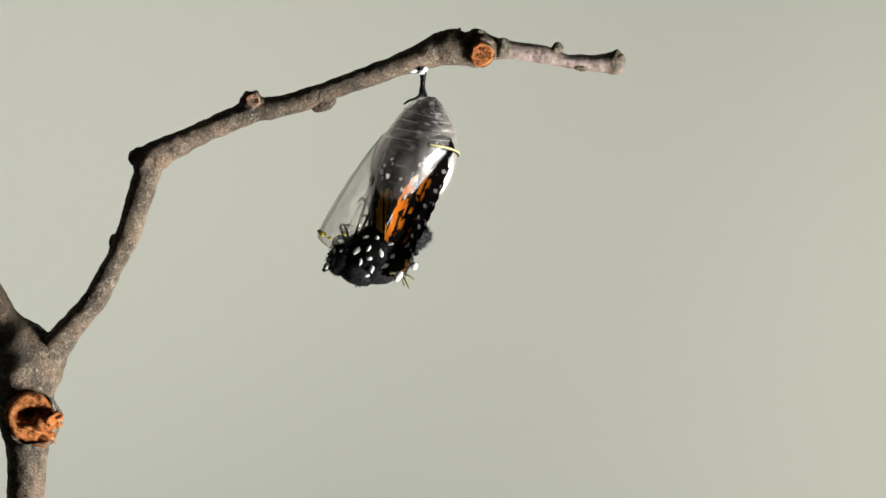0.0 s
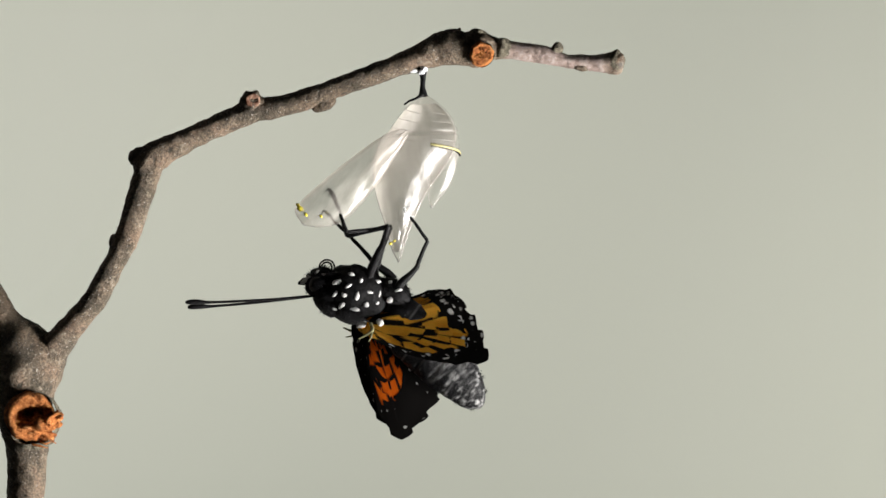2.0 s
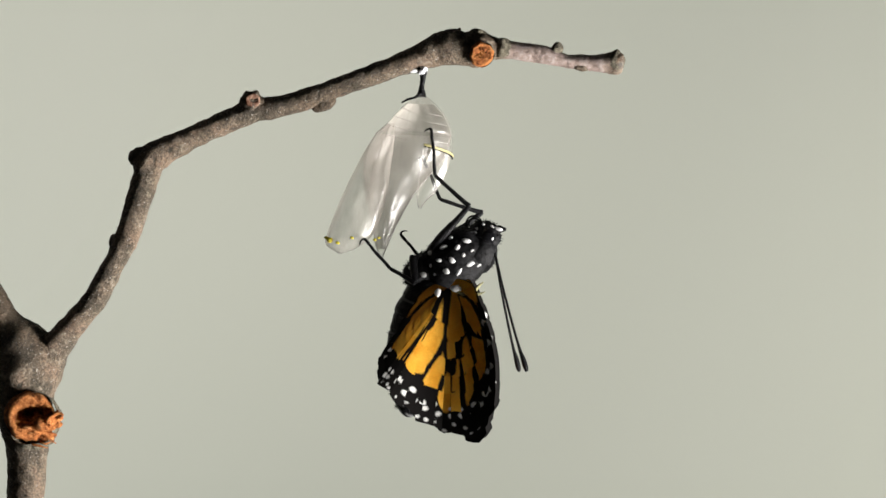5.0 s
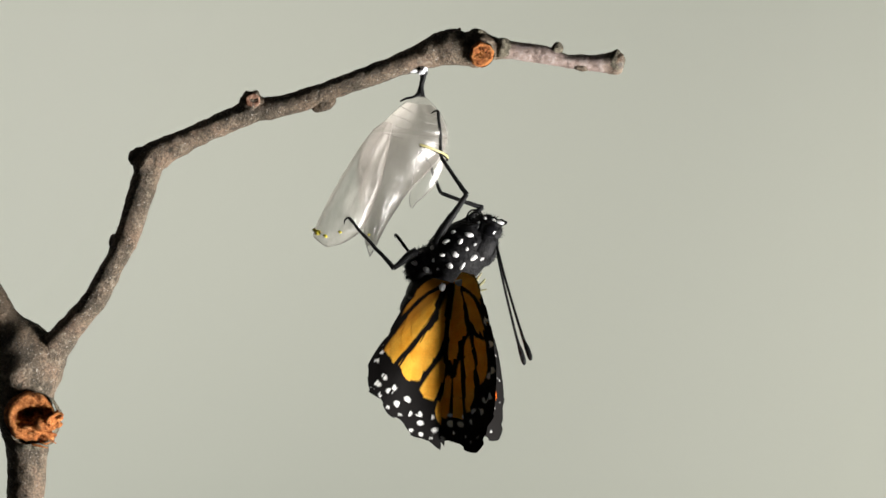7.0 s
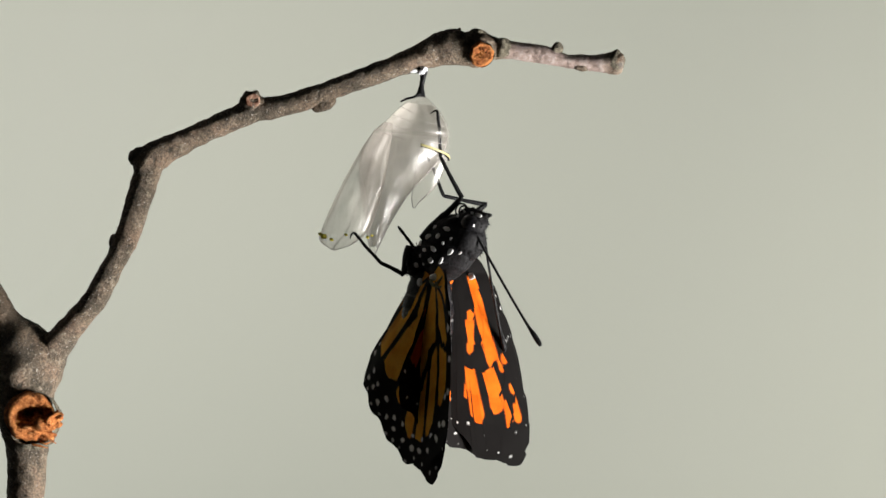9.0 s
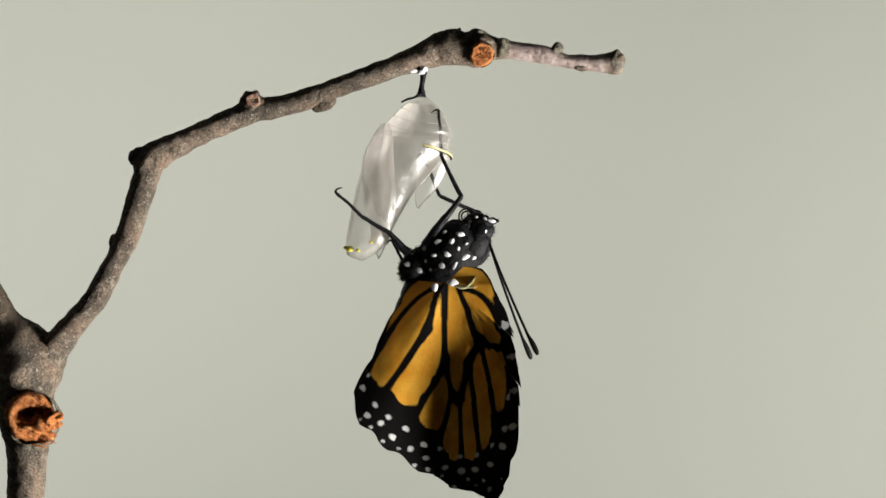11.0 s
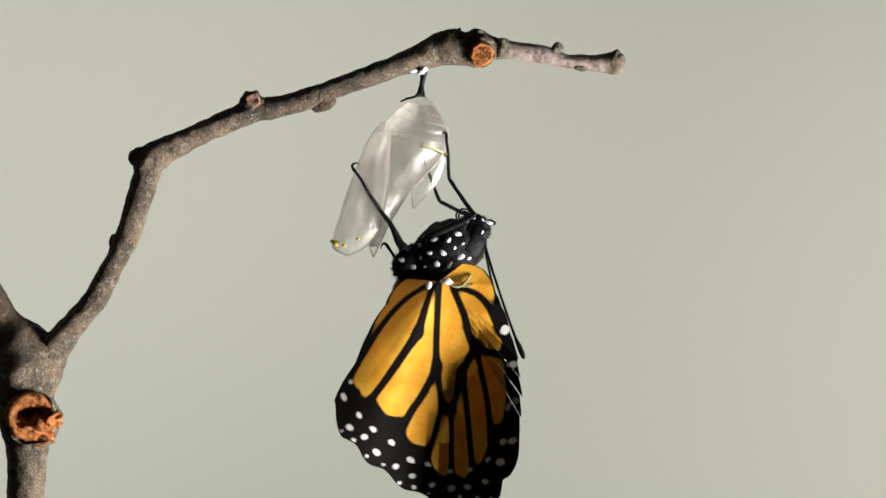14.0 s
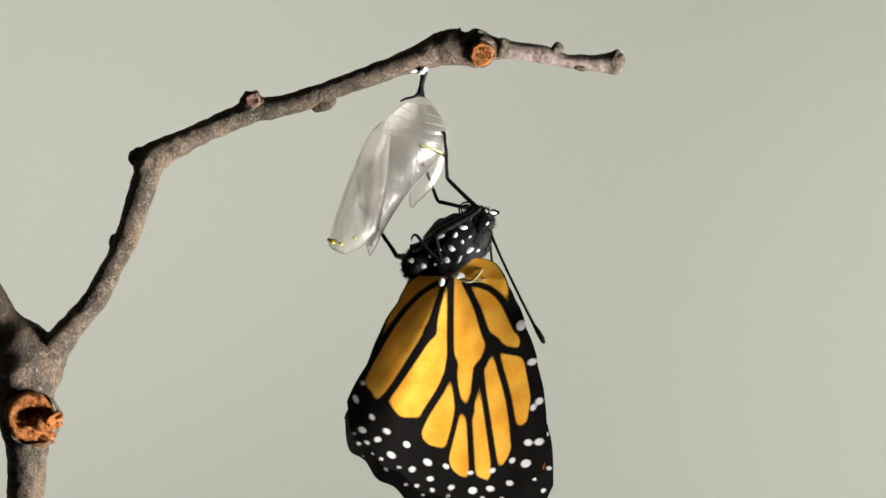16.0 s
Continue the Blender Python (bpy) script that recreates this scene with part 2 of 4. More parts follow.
# ---- the set ----
def build_set():
    box("floor", (-0.9, -0.9, -0.03), (0.9, 0.9, 0.0), BOARD, "dark grey table board under the branch", "floor")
    box("wall_left", (-0.93, -0.9, 0.0), (-0.9, 0.9, 1.1), WALL, "plain grey side wall", "wall")
    box("wall_right", (0.9, -0.9, 0.0), (0.93, 0.9, 1.1), WALL, "plain grey side wall", "wall")
    box("wall_rear", (-0.93, -0.93, 0.0), (0.93, -0.9, 1.1), WALL, "plain grey wall facing the backdrop", "wall")
    box("wall_front", (-0.93, 0.9, 0.0), (0.93, 0.93, 1.1), WALL, "plain grey wall behind the backdrop", "wall")
    box("ceiling", (-0.93, -0.93, 1.1), (0.93, 0.93, 1.13), WALL, "plain grey ceiling", "ceiling")
    # a paper sheet that curves from the wall on to the board
    verts, faces = [], []
    for i in range(25):
        if i < 12:
            y, z = 0.62, 1.0 - 0.073 * i
        else:
            a = (i - 12) / 12 * math.pi / 2
            y, z = 0.62 - 0.12 * (1 - math.cos(a)), 0.124 - 0.12 * math.sin(a)
        for x in np.linspace(-0.88, 0.88, 9):
            verts.append((x, y + 0.002 * noise.noise(Vector((x * 3, i * 0.2, 0))), z))
    faces = [(i * 9 + k, i * 9 + k + 1, (i + 1) * 9 + k + 1, (i + 1) * 9 + k) for i in range(24) for k in range(8)]
    ob = mesh_part("backdrop", verts, faces, BACKDROP, scale=1.0)
    tagged(ob, "plain pale grey-green paper backdrop, softly lit", "backdrop", kind="structure")


# ---- the branch ----
def cut_face(centre, radius, facing, seed, hollow=0.0):
    """A broken, ragged end of wood, dished where it has rotted."""
    n, rings = 30, 9
    axis = Vector(facing).normalized()
    q = axis.to_track_quat("Z", "Y").to_matrix()
    verts, faces = [], []
    for i in range(rings + 1):
        for k in range(n):
            a = 2 * math.pi * k / n
            rr = radius * i / rings * (1 + 0.12 * noise.noise(Vector((math.cos(a) * 2, math.sin(a) * 2, seed))))
            p = Vector((rr * math.cos(a), rr * math.sin(a), 0))
            z = radius * 0.16 * noise.noise(p * (7 / radius) + Vector((seed, 0, 0))) + radius * 0.10 * noise.noise(p * (17 / radius) + Vector((seed, 3, 0)))
            z -= hollow * radius * max(0.0, 1 - ((p.x - 0.1 * radius) / (0.75 * radius)) ** 2 - ((p.y - 0.05 * radius) / (0.32 * radius)) ** 2)
            if i == rings:
                z -= radius * 0.35
            verts.append(np.array(Vector(centre) + q @ (p + Vector((0, 0, z)))))
    faces = [(i * n + k, (i + 1) * n + k, (i + 1) * n + (k + 1) % n, i * n + (k + 1) % n) for i in range(rings) for k in range(n)]
    return np.array(verts), faces


def sheet(x, y, d=0.0):
    return ((x - 784), d, 441 - y)


def build_branch():
    branch = tagged(new("branch"), "bare grey-brown forked twig with cut knots, standing upright", "branch")
    branch.location = at(784, 441)
    foot = 441 + H / U
    v, f = tube(sheet_points([(60, foot, 40, 40), (52, 2200, 30, 36), (46, 1300, 6, 34), (45, 960, 0, 33), (45, 880, 0, 33), (48, 820, 0, 35), (46, 770, 0, 40),
                              (42, 710, 0, 50), (45, 655, 0, 64), (34, 618, 2, 56), (2, 577, 8, 39), (-34, 514, 14, 33), (-74, 441, 20, 31), (-124, 351, 30, 28)]), 5, 52, 0.10, 0.03, 3.0)
    mesh_part("main_stem", v, f, BARK, branch)
    v, f = tube(sheet_points([(60, 665, -4, 40), (85, 632, -6, 34), (120, 587, -6, 23), (168, 531, -6, 21), (201, 470, -6, 19.5), (227, 415, -5, 21), (244, 362, -4, 22.5),
                              (259, 314, -2, 24), (266, 284, 0, 28), (300, 263, 0, 23), (350, 239, 0, 20), (400, 216, 0, 20), (450, 196, 0, 21), (500, 188, 0, 18.5),
                              (555, 172, 0, 19), (600, 154, 0, 17.5), (650, 136, 0, 18.5), (700, 118, 0, 19), (745, 101, 0, 23), (785, 86, 0, 30), (820, 88, 0, 29),
                              (850, 86, 0, 31), (880, 86, 0, 19), (920, 91, 0, 16.5), (960, 97, 0, 16), (1000, 108, 0, 12.5), (1040, 111, 0, 14), (1065, 112, 0, 16),
                              (1088, 112, 0, 21), (1102, 113, 0, 17)]), 4, 40, 0.13, 0.045, 9.0)
    x = v[:, 0] + 784
    young = np.clip((x - 885) / 25, 0, 1) * np.clip((1082 - x) / 20, 0, 1)
    mesh_part("side_shoot", v, f, BARK, branch, "bent slender side shoot with reddish grey bark", attributes={"pale": young * 0.85})
    # buds, swellings and leaf scars
    for x, y, d, rx, ry, turn, mat in ((446, 182, -8, 22, 21, 20, BARK), (573, 182, 4, 23, 15, -20, BARK), (246, 279, -2, 18, 20, 30, BARK), (984, 88, -2, 11, 14, 30, LICHEN),
                                       (846, 66, -4, 16, 16, 0, LICHEN), (795, 68, 0, 28, 16, -15, BARK), (1028, 119, -3, 14, 8, 10, BARK), (1088, 110, -4, 17, 21, 0, LICHEN),
                                       (890, 86, -8, 16, 17, 0, LICHEN), (203, 428, -2, 10, 14, 20, BARK), (284, 254, 2, 14, 8, -20, BARK), (68, 770, -40, 34, 22, 0, LICHEN)):
        v, f = blob(sheet(x, y, d), (rx, 0.8 * (rx + ry) / 2, ry), 40, 28, 0.22, 0.09, turn, x * 0.1)
        mesh_part("bud_knot", v, f, mat, branch)
    v, f = cut_face(sheet(450, 180, -26), 13, (0.2, -1, -0.1), 7.0, 0.35)
    mesh_part("leaf_scar", v, f, SCAR, branch, "round reddish leaf scar")
    v, f = tube(sheet_points([(806, 70, 0, 8), (811, 60, -2, 5), (814, 50, -2, 2.5)]), 2, 10, 0.4, 0.2, 2.0)
    mesh_part("bark_spur", v, f, BARK, branch)
    for x0, y0, x1, y1, d in ((90, 768, 113, 779, -70), (85, 776, 104, 775, -68), (70, 780, 98, 787, -66)):
        v, f = tube(sheet_points([(x0, y0, d, 2.5), ((x0 + x1) / 2, y0 + 3, d - 3, 2), (x1, y1, d - 2, 0.6)]), 4, 6)
        mesh_part("wood_splinter", v, f, CUT, branch)
    # pruned side twigs with orange wood
    v, f = tube(sheet_points([(58, 742, 0, 50), (66, 738, -36, 46), (71, 736, -66, 45)]), 5, 34, 0.12, 0.05, 6.0, caps=False)
    stub = mesh_part("cut_stub", v, f, LICHEN, branch)
    v, f = cut_face(sheet(68, 731, -74), 44, (0.28, -1, 0.05), 4.0, 0.7)
    mesh_part("cut_face", v, f, CUT, stub, "ragged orange cut wood with a dark hollow")
    lip = [blob(sheet(x, y, d), (rx, 12, rz), 30, 22, 0.85, 0.13, turn, x) for x, y, d, rx, rz, turn in ((80, 748, -70, 32, 15, -8), (106, 736, -70, 15, 9, -30), (72, 762, -62, 30, 10, 6))]
    mesh_part("ragged_lip", *join(lip), CUT, stub)
    v, f = tube(sheet_points([(852, 92, 0, 25), (852, 97, -20, 23), (852, 99, -30, 22)]), 4, 26, 0.12, 0.08, 8.0, caps=False)
    stub = mesh_part("cut_stub", v, f, LICHEN, branch)
    v, f = cut_face(sheet(852, 100, -35), 22, (0.05, -1, -0.12), 11.0, 0.1)
    mesh_part("cut_face", v, f, CUT, stub, "small orange cut wood face")
    return branch


# ---- the empty pupal case ----
PIVOT = (748, 138)
FLAP = (690, 258)


def skin(rows, origin, start, end, bulge, step=5, seg=26, wrinkle=1.0, seed=0.0, rings=()):
    """A skin between a left and a right edge, rows of (y, left, right); start and end are the arc's degrees, 180 to 360 is the near half."""
    p = smooth_path([(y, a, b, 0) for y, a, b in rows], step)
    verts = []
    for y, a, b, _ in p:
        mid, half = (a + b) / 2, max((b - a) / 2, 0.5)
        for k in range(seg + 1):
            f = radians(start + (end - start) * k / seg)
            q = 1.0 + 0.010 * wrinkle * noise.noise(Vector((math.cos(f) * 3, y * 0.05, seed)))
            for ry, depth in rings:
                q -= depth * math.exp(-((y - ry - 5 * math.cos(f)) / 2.2) ** 2)
            w = wrinkle * 1.6 * noise.noise(Vector((k * 0.35, y * 0.03, seed + 5)))
            verts.append((mid + half * q * math.cos(f) - origin[0], half * bulge * q * math.sin(f) + w, origin[1] - y))
    n = seg + 1
    rows_n = len(p)
    faces = [(i * n + k, i * n + k + 1, (i + 1) * n + k + 1, (i + 1) * n + k) for i in range(rows_n - 1) for k in range(seg)]
    v = np.array(verts)
    return v, faces, [v[i * n] for i in range(rows_n)], [v[i * n + seg] for i in range(rows_n)], [v[(rows_n - 1) * n + k] for k in range(n)]


def rim(line, r=1.3):
    return tube([(*q, r) for q in line[::3]] + [(*line[-1], r)], 6, 6)


def build_case():
    case = tagged(new("chrysalis"), "split translucent pupal case hanging from the twig", "chrysalis")
    case.location = at(*PIVOT)
    o = PIVOT
    v, f = tube([(0, 0, 14, 8), (1, 0, 4, 6), (0, 0, -8, 4.5), (-1, 0, -18, 5), (-1, 0, -26, 7), (-1, 0, -34, 9)], 2, 14, 0.2, 0.2)
    mesh_part("stalk", v, f, GLOSSY_BLACK, case, "glossy black stalk")
    v, f = tube([(-35, -6, -46, 1.6), (-24, -10, -40, 2.2), (-12, -11, -36, 2.4), (-2, -8, -29, 4)], 3, 8, 0.3, 0.2)
    mesh_part("stalk_ridge", v, f, GLOSSY_BLACK, case)
    upper = [(166, 745, 751), (176, 730, 764), (190, 714, 780), (210, 697, 796), (235, 677, 805), (262, 660, 806), (285, 652, 800), (304, 648, 788)]
    rings = [(201, 0.035), (217, 0.042), (233, 0.045), (249, 0.045)]
    v, f, a, b, low = skin(upper, o, 0, 360, 0.82, 3, 44, 1.2, 2.0, rings)
    # open in front below the first rings, where the wing case begins
    f = [q for q in f if not (sum(v[k][2] for k in q) / 4 < o[1] - 243 and sum(v[k][1] for k in q) < 0)]
    mesh_part("abdomen_case", v, f, MILKY, case, "milky ringed upper case")
    for ry, _ in rings:
        half = np.interp(ry, [q[0] for q in upper], [(q[2] - q[1]) / 2 for q in upper])
        mid = np.interp(ry, [q[0] for q in upper], [(q[2] + q[1]) / 2 for q in upper]) - o[0]
        for a0, a1, tilt in ((212, 262, 8), (288, 342, 0)):
            arc = [np.array((mid + 0.955 * half * math.cos(q), 0.81 * half * math.sin(q), o[1] - ry - 5 * math.cos(q) + tilt * (0.5 - (math.degrees(q) - a0) / (a1 - a0)))) for q in np.radians(np.linspace(a0, a1, 20))]
            mesh_part("ring_ridge", *rim(arc, 0.55), FILM_RIM, case)
    v, f, a, b, low = skin([(236, 672, 802), (270, 656, 796), (300, 650, 776), (330, 653, 752), (360, 659, 733), (400, 670, 713), (430, 676, 701), (446, 681, 695), (456, 686, 691), (461, 688, 689)],
                           o, 175, 372, 0.85, 4, 30, 1.6, 7.0)
    back = skin([(184, 724, 770), (200, 707, 786), (225, 686, 800), (252, 667, 803), (280, 654, 790), (310, 652, 768), (340, 655, 745), (370, 661, 727), (400, 669, 712), (430, 676, 700), (444, 682, 694)], o, 12, 172, 0.76, 5, 20, 2.0, 31.0)
    mesh_part("inner_skin", back[0], back[1], INNER, case, "milky inner lining of the case")
    mesh_part("wing_case", v, f, FILM, case, "clear glossy wing case")
    v, f = join([rim(a), rim(b), rim(low)])
    mesh_part("wing_case_edge", v, f, FILM_RIM, case)
    v, f, a, b, low = skin([(266, 754, 807), (295, 750, 801), (325, 748, 790), (345, 747, 775), (360, 748, 760), (369, 752, 755)], o, 190, 400, 0.9, 4, 18, 2.0, 15.0)
    mesh_part("back_flap", v, f, MILKY, case)
    v, f = join([rim(a, 1.0), rim(b, 1.0)])
    mesh_part("back_flap_edge", v, f, FILM_RIM, case)
    # the leg and feeler cover, which swings at its upper end
    v, f, a, b, low = skin([(222, 684, 700), (244, 667, 702), (280, 650, 702), (310, 639, 702), (350, 625, 700), (400, 611, 692), (425, 605, 682), (444, 603, 664), (452, 610, 652), (457, 621, 640), (460, 629, 634)], FLAP, 150, 385, 0.6, 4, 24, 2.2, 21.0)
    flap = mesh_part("front_flap", v, f, FLAP_SKIN, case, "thin clear front flap")
    flap.location = ((FLAP[0] - PIVOT[0]) * U, 0, (PIVOT[1] - FLAP[1]) * U)
    w, g = join([rim(a, 0.8), rim(b, 0.8), rim(low, 0.8), rim([np.array((q[0] * 0.45 + s[0] * 0.55, q[1] * 0.4 - 6, q[2])) for q, s in zip(a, b)], 1.0)])
    mesh_part("front_flap_edge", w, g, FILM_RIM, flap)
    for x, y, d, r in ((612, 439, -14, 4.6), (605, 436, -8, 3.2), (626, 442, -19, 3.0), (650, 430, -26, 2.4)):
        v, f = blob((x - FLAP[0], d, FLAP[1] - y), (r * 1.4, r * 0.7, r), 10, 8, 0.3, 0.3)
        mesh_part("gold_spot", v, f, YELLOW, flap, "yellow gold spot")
    for x, y, d, r in ((676, 428, -12, 2.6), (683, 424, -13, 2)):
        v, f = blob((x - o[0], d, o[1] - y), (r * 1.3, r * 0.7, r), 10, 8)
        mesh_part("gold_spot", v, f, YELLOW, case, "yellow gold spot")
    line = [(737 + 69.5 * math.cos(radians(q)) - o[0], 0.82 * 70 * math.sin(radians(q)), o[1] - 257 - 0.22 * (q - 278), 2.2) for q in range(286, 366, 4)]
    mesh_part("gold_band", *tube(line, 3, 8, 0.25, 0.2, 4.0), GOLD, case, "narrow gold band round the case")
    for k in range(14):
        a = radians(288 + 74 * k / 13)
        x, y, d = 737 + 69.5 * math.cos(a), 259 + 17 * k / 13, 0.82 * 69.5 * math.sin(a)
        v, f = blob((x - o[0], d - 0.8, o[1] - y - 3), (2.0, 1.4, 1.5), 8, 6)
        mesh_part("black_bead", v, f, GLOSSY_BLACK, case)
    return case, flap


def build_silk():
    pieces = []
    for x, y, d, rx, ry in ((736, 126, -4, 14, 4), (746, 128, -8, 7, 5), (750, 123, -10, 6, 5), (741, 124, 2, 12, 5)):
        pieces.append(blob((x - 745, d, 126 - y), (rx, 7, ry), 16, 10, 0.5, 0.2, 8, x))
    v, f = join(pieces)
    pad = mesh_part("silk_pad", v, f, SILK)
    pad.location = at(745, 126)
    tagged(pad, "small white silk pad spun on the twig", "silk")


# ---- the butterfly ----
MID = (785, 455)


def local(x, y, d=0.0):
    return (x - MID[0], d, MID[1] - y)


HINGE = local(790, 500)


def polyline_distance(x, z, line, w0, w1):
    best = np.full(x.shape, 1e6)
    n = len(line) - 1
    for i in range(n):
        (x0, z0), (x1, z1) = line[i], line[i + 1]
        dx, dz = x1 - x0, z1 - z0
        t = np.clip(((x - x0) * dx + (z - z0) * dz) / (dx * dx + dz * dz), 0, 1)
        w = w0 + (w1 - w0) * (i + t) / n
        best = np.minimum(best, np.hypot(x - x0 - t * dx, z - z0 - t * dz) - w)
    return best


def wing_line(points):
    return [(x - 795, 490 - y) for x, y in smooth_path([(x, y, 0, 0) for x, y in points], 14)[:, :2]]


def soft_least(a, b, k=4.0):
    """The lesser of two distances, with the corner rounded."""
    low = np.minimum(a, b)
    return low - k * np.log1p(np.exp(-np.minimum(np.abs(a - b) / k, 60.0)))


HIND_EDGE = [(-92, 58), (-64, 104), (-52, 158), (-44, 209), (-42, 251), (-40, 286), (-36, 309), (-31, 326), (-25, 336), (-15, 357), (-9, 372), (-3, 389), (5, 404), (11, 407), (17, 399),
             (23, 381), (28, 350), (32, 318), (37, 266), (45, 212), (55, 158), (70, 117), (81, 99), (108, 79), (130, 52)]
HIND_BORDER = [(-92, 0.97), (-60, 0.97), (-50, 0.95), (-44, 0.92), (-40, 0.86), (-35, 0.78), (-25, 0.75), (-13.2, 0.72), (-11.7, 0.77), (-1.9, 0.79), (0, 0.85), (4, 0.87), (10, 0.90), (12, 0.86),
               (14, 0.85), (19, 0.82), (23.5, 0.76), (28, 0.80), (33, 0.83), (38, 0.80), (45, 0.80), (55, 0.82), (70, 0.89), (80, 0.97), (130, 0.97)]
HIND_VEINS = [(((775, 497), (735, 525), (700, 565), (665, 620), (636, 672)), 3, 4), (((783, 500), (770, 540), (758, 585)), 2, 7.5), (((758, 585), (725, 635), (695, 680), (672, 710)), 7.5, 4.5),
              (((794, 495), (793, 600), (795, 645)), 4.5, 5), (((795, 645), (775, 690), (752, 725), (732, 765)), 6, 5.5), (((797, 640), (803, 690), (810, 715), (825, 725)), 4, 4.5),
              (((808, 712), (800, 750), (786, 802)), 3.5, 3.5), (((825, 725), (828, 770), (832, 850)), 4, 4), (((825, 725), (835, 690), (840, 652), (850, 640), (866, 606)), 4.5, 6),
              (((846, 650), (851, 690), (860, 750), (871, 825)), 3.5, 4.5), (((818, 500), (840, 545), (855, 590), (868, 606)), 4, 7), (((868, 606), (880, 650), (895, 705), (905, 775)), 4.5, 4.5),
              (((868, 604), (890, 618), (945, 625)), 5, 6), (((828, 500), (860, 510), (885, 535), (908, 580)), 4, 5)]
FORE_EDGE = [(-25, 150), (-14, 290), (-4, 380), (4, 440), (10, 470), (15, 474), (20, 452), (24, 388), (29, 302), (36, 220), (50, 142), (80, 90), (115, 66)]
FORE_BORDER = [(-25, 0.94), (-10, 0.90), (0, 0.84), (8, 0.80), (14, 0.78), (22, 0.80), (28, 0.82), (38, 0.74), (55, 0.45), (70, 0.2), (115, 0.1)]
# orange cells of the forewing's upper side, the rest black
FORE_CELLS = [(((838, 505), (852, 590), (864, 660), (874, 712)), 10, 18), (((862, 744), (868, 780), (874, 826)), 14, 18), (((826, 602), (818, 692)), 11, 9),
              (((817, 746), (821, 790), (827, 842)), 12, 17), (((803, 740), (797, 800)), 4, 5), (((902, 712), (910, 732)), 6, 7), (((892, 726), (896, 744)), 5, 6),
              (((898, 826), (904, 868)), 7, 10), (((922, 826), (930, 866)), 6, 7), (((916, 790), (919, 800)), 5, 6)]
FORE_VEINS = [(((795, 490), (810, 600), (818, 690)), 7, 7), (((800, 490), (834, 590), (862, 672)), 8, 8), (((866, 672), (845, 690), (815, 690)), 8, 8),
              (((818, 690), (822, 760), (826, 860)), 7, 8), (((845, 690), (862, 780), (872, 870)), 7, 8), (((864, 672), (890, 730), (905, 790)), 9, 11), (((822, 500), (862, 590), (892, 690), (915, 770)), 12, 12),
              (((790, 495), (776, 640), (772, 760)), 7, 8), (((850, 735), (890, 740), (930, 735)), 12, 14)]


HIND_CUTS = [-92, -76, -66, -58, -52, -47, -43, -39, -35, -31, -27, -23, -18, -13, -8, -3, 2, 7, 12, 17, 22, 26, 30, 34, 38, 42, 47, 52, 58, 66, 76, 90, 110, 130]
HIND_BANDS = [0, 0.16, 0.26, 0.37, 0.49, 0.61, 0.73, 0.87, 1]
FORE_CUTS = [-25, -21, -17, -13, -8, -3, 2, 7, 12, 17, 22, 26, 30, 34, 39, 45, 51, 58, 68, 80, 97, 115]
FORE_BANDS = [0, 0.18, 0.30, 0.43, 0.57, 0.71, 0.86, 1]


def sector_plan(cuts):
    """The sectors' middle angles and their order of lying over one another, the fold line's first."""
    mids = [(a + b) / 2 for a, b in zip(cuts, cuts[1:])]
    order = sorted(mids, key=lambda a: abs(a - 2))
    return mids, [order.index(a) for a in mids]


def cone(a):
    """How far the wing stands off its middle plane, per unit of radius."""
    u = np.clip((a - 2) / 50, -1.7, 1.7)
    c = -0.13 * np.where(np.abs(u) < 1, u * u, 2 * np.abs(u) - 1)
    # the inner edge rolls back from a ridge
    d = np.maximum(-20 - np.asarray(a, dtype=float), 0.0)
    back = -0.0252 - 0.0023 * d + np.where(d < 14, 0.00028 * d * d, 0.00784 * d - 0.0549)
    return np.where(d > 0, back, c)


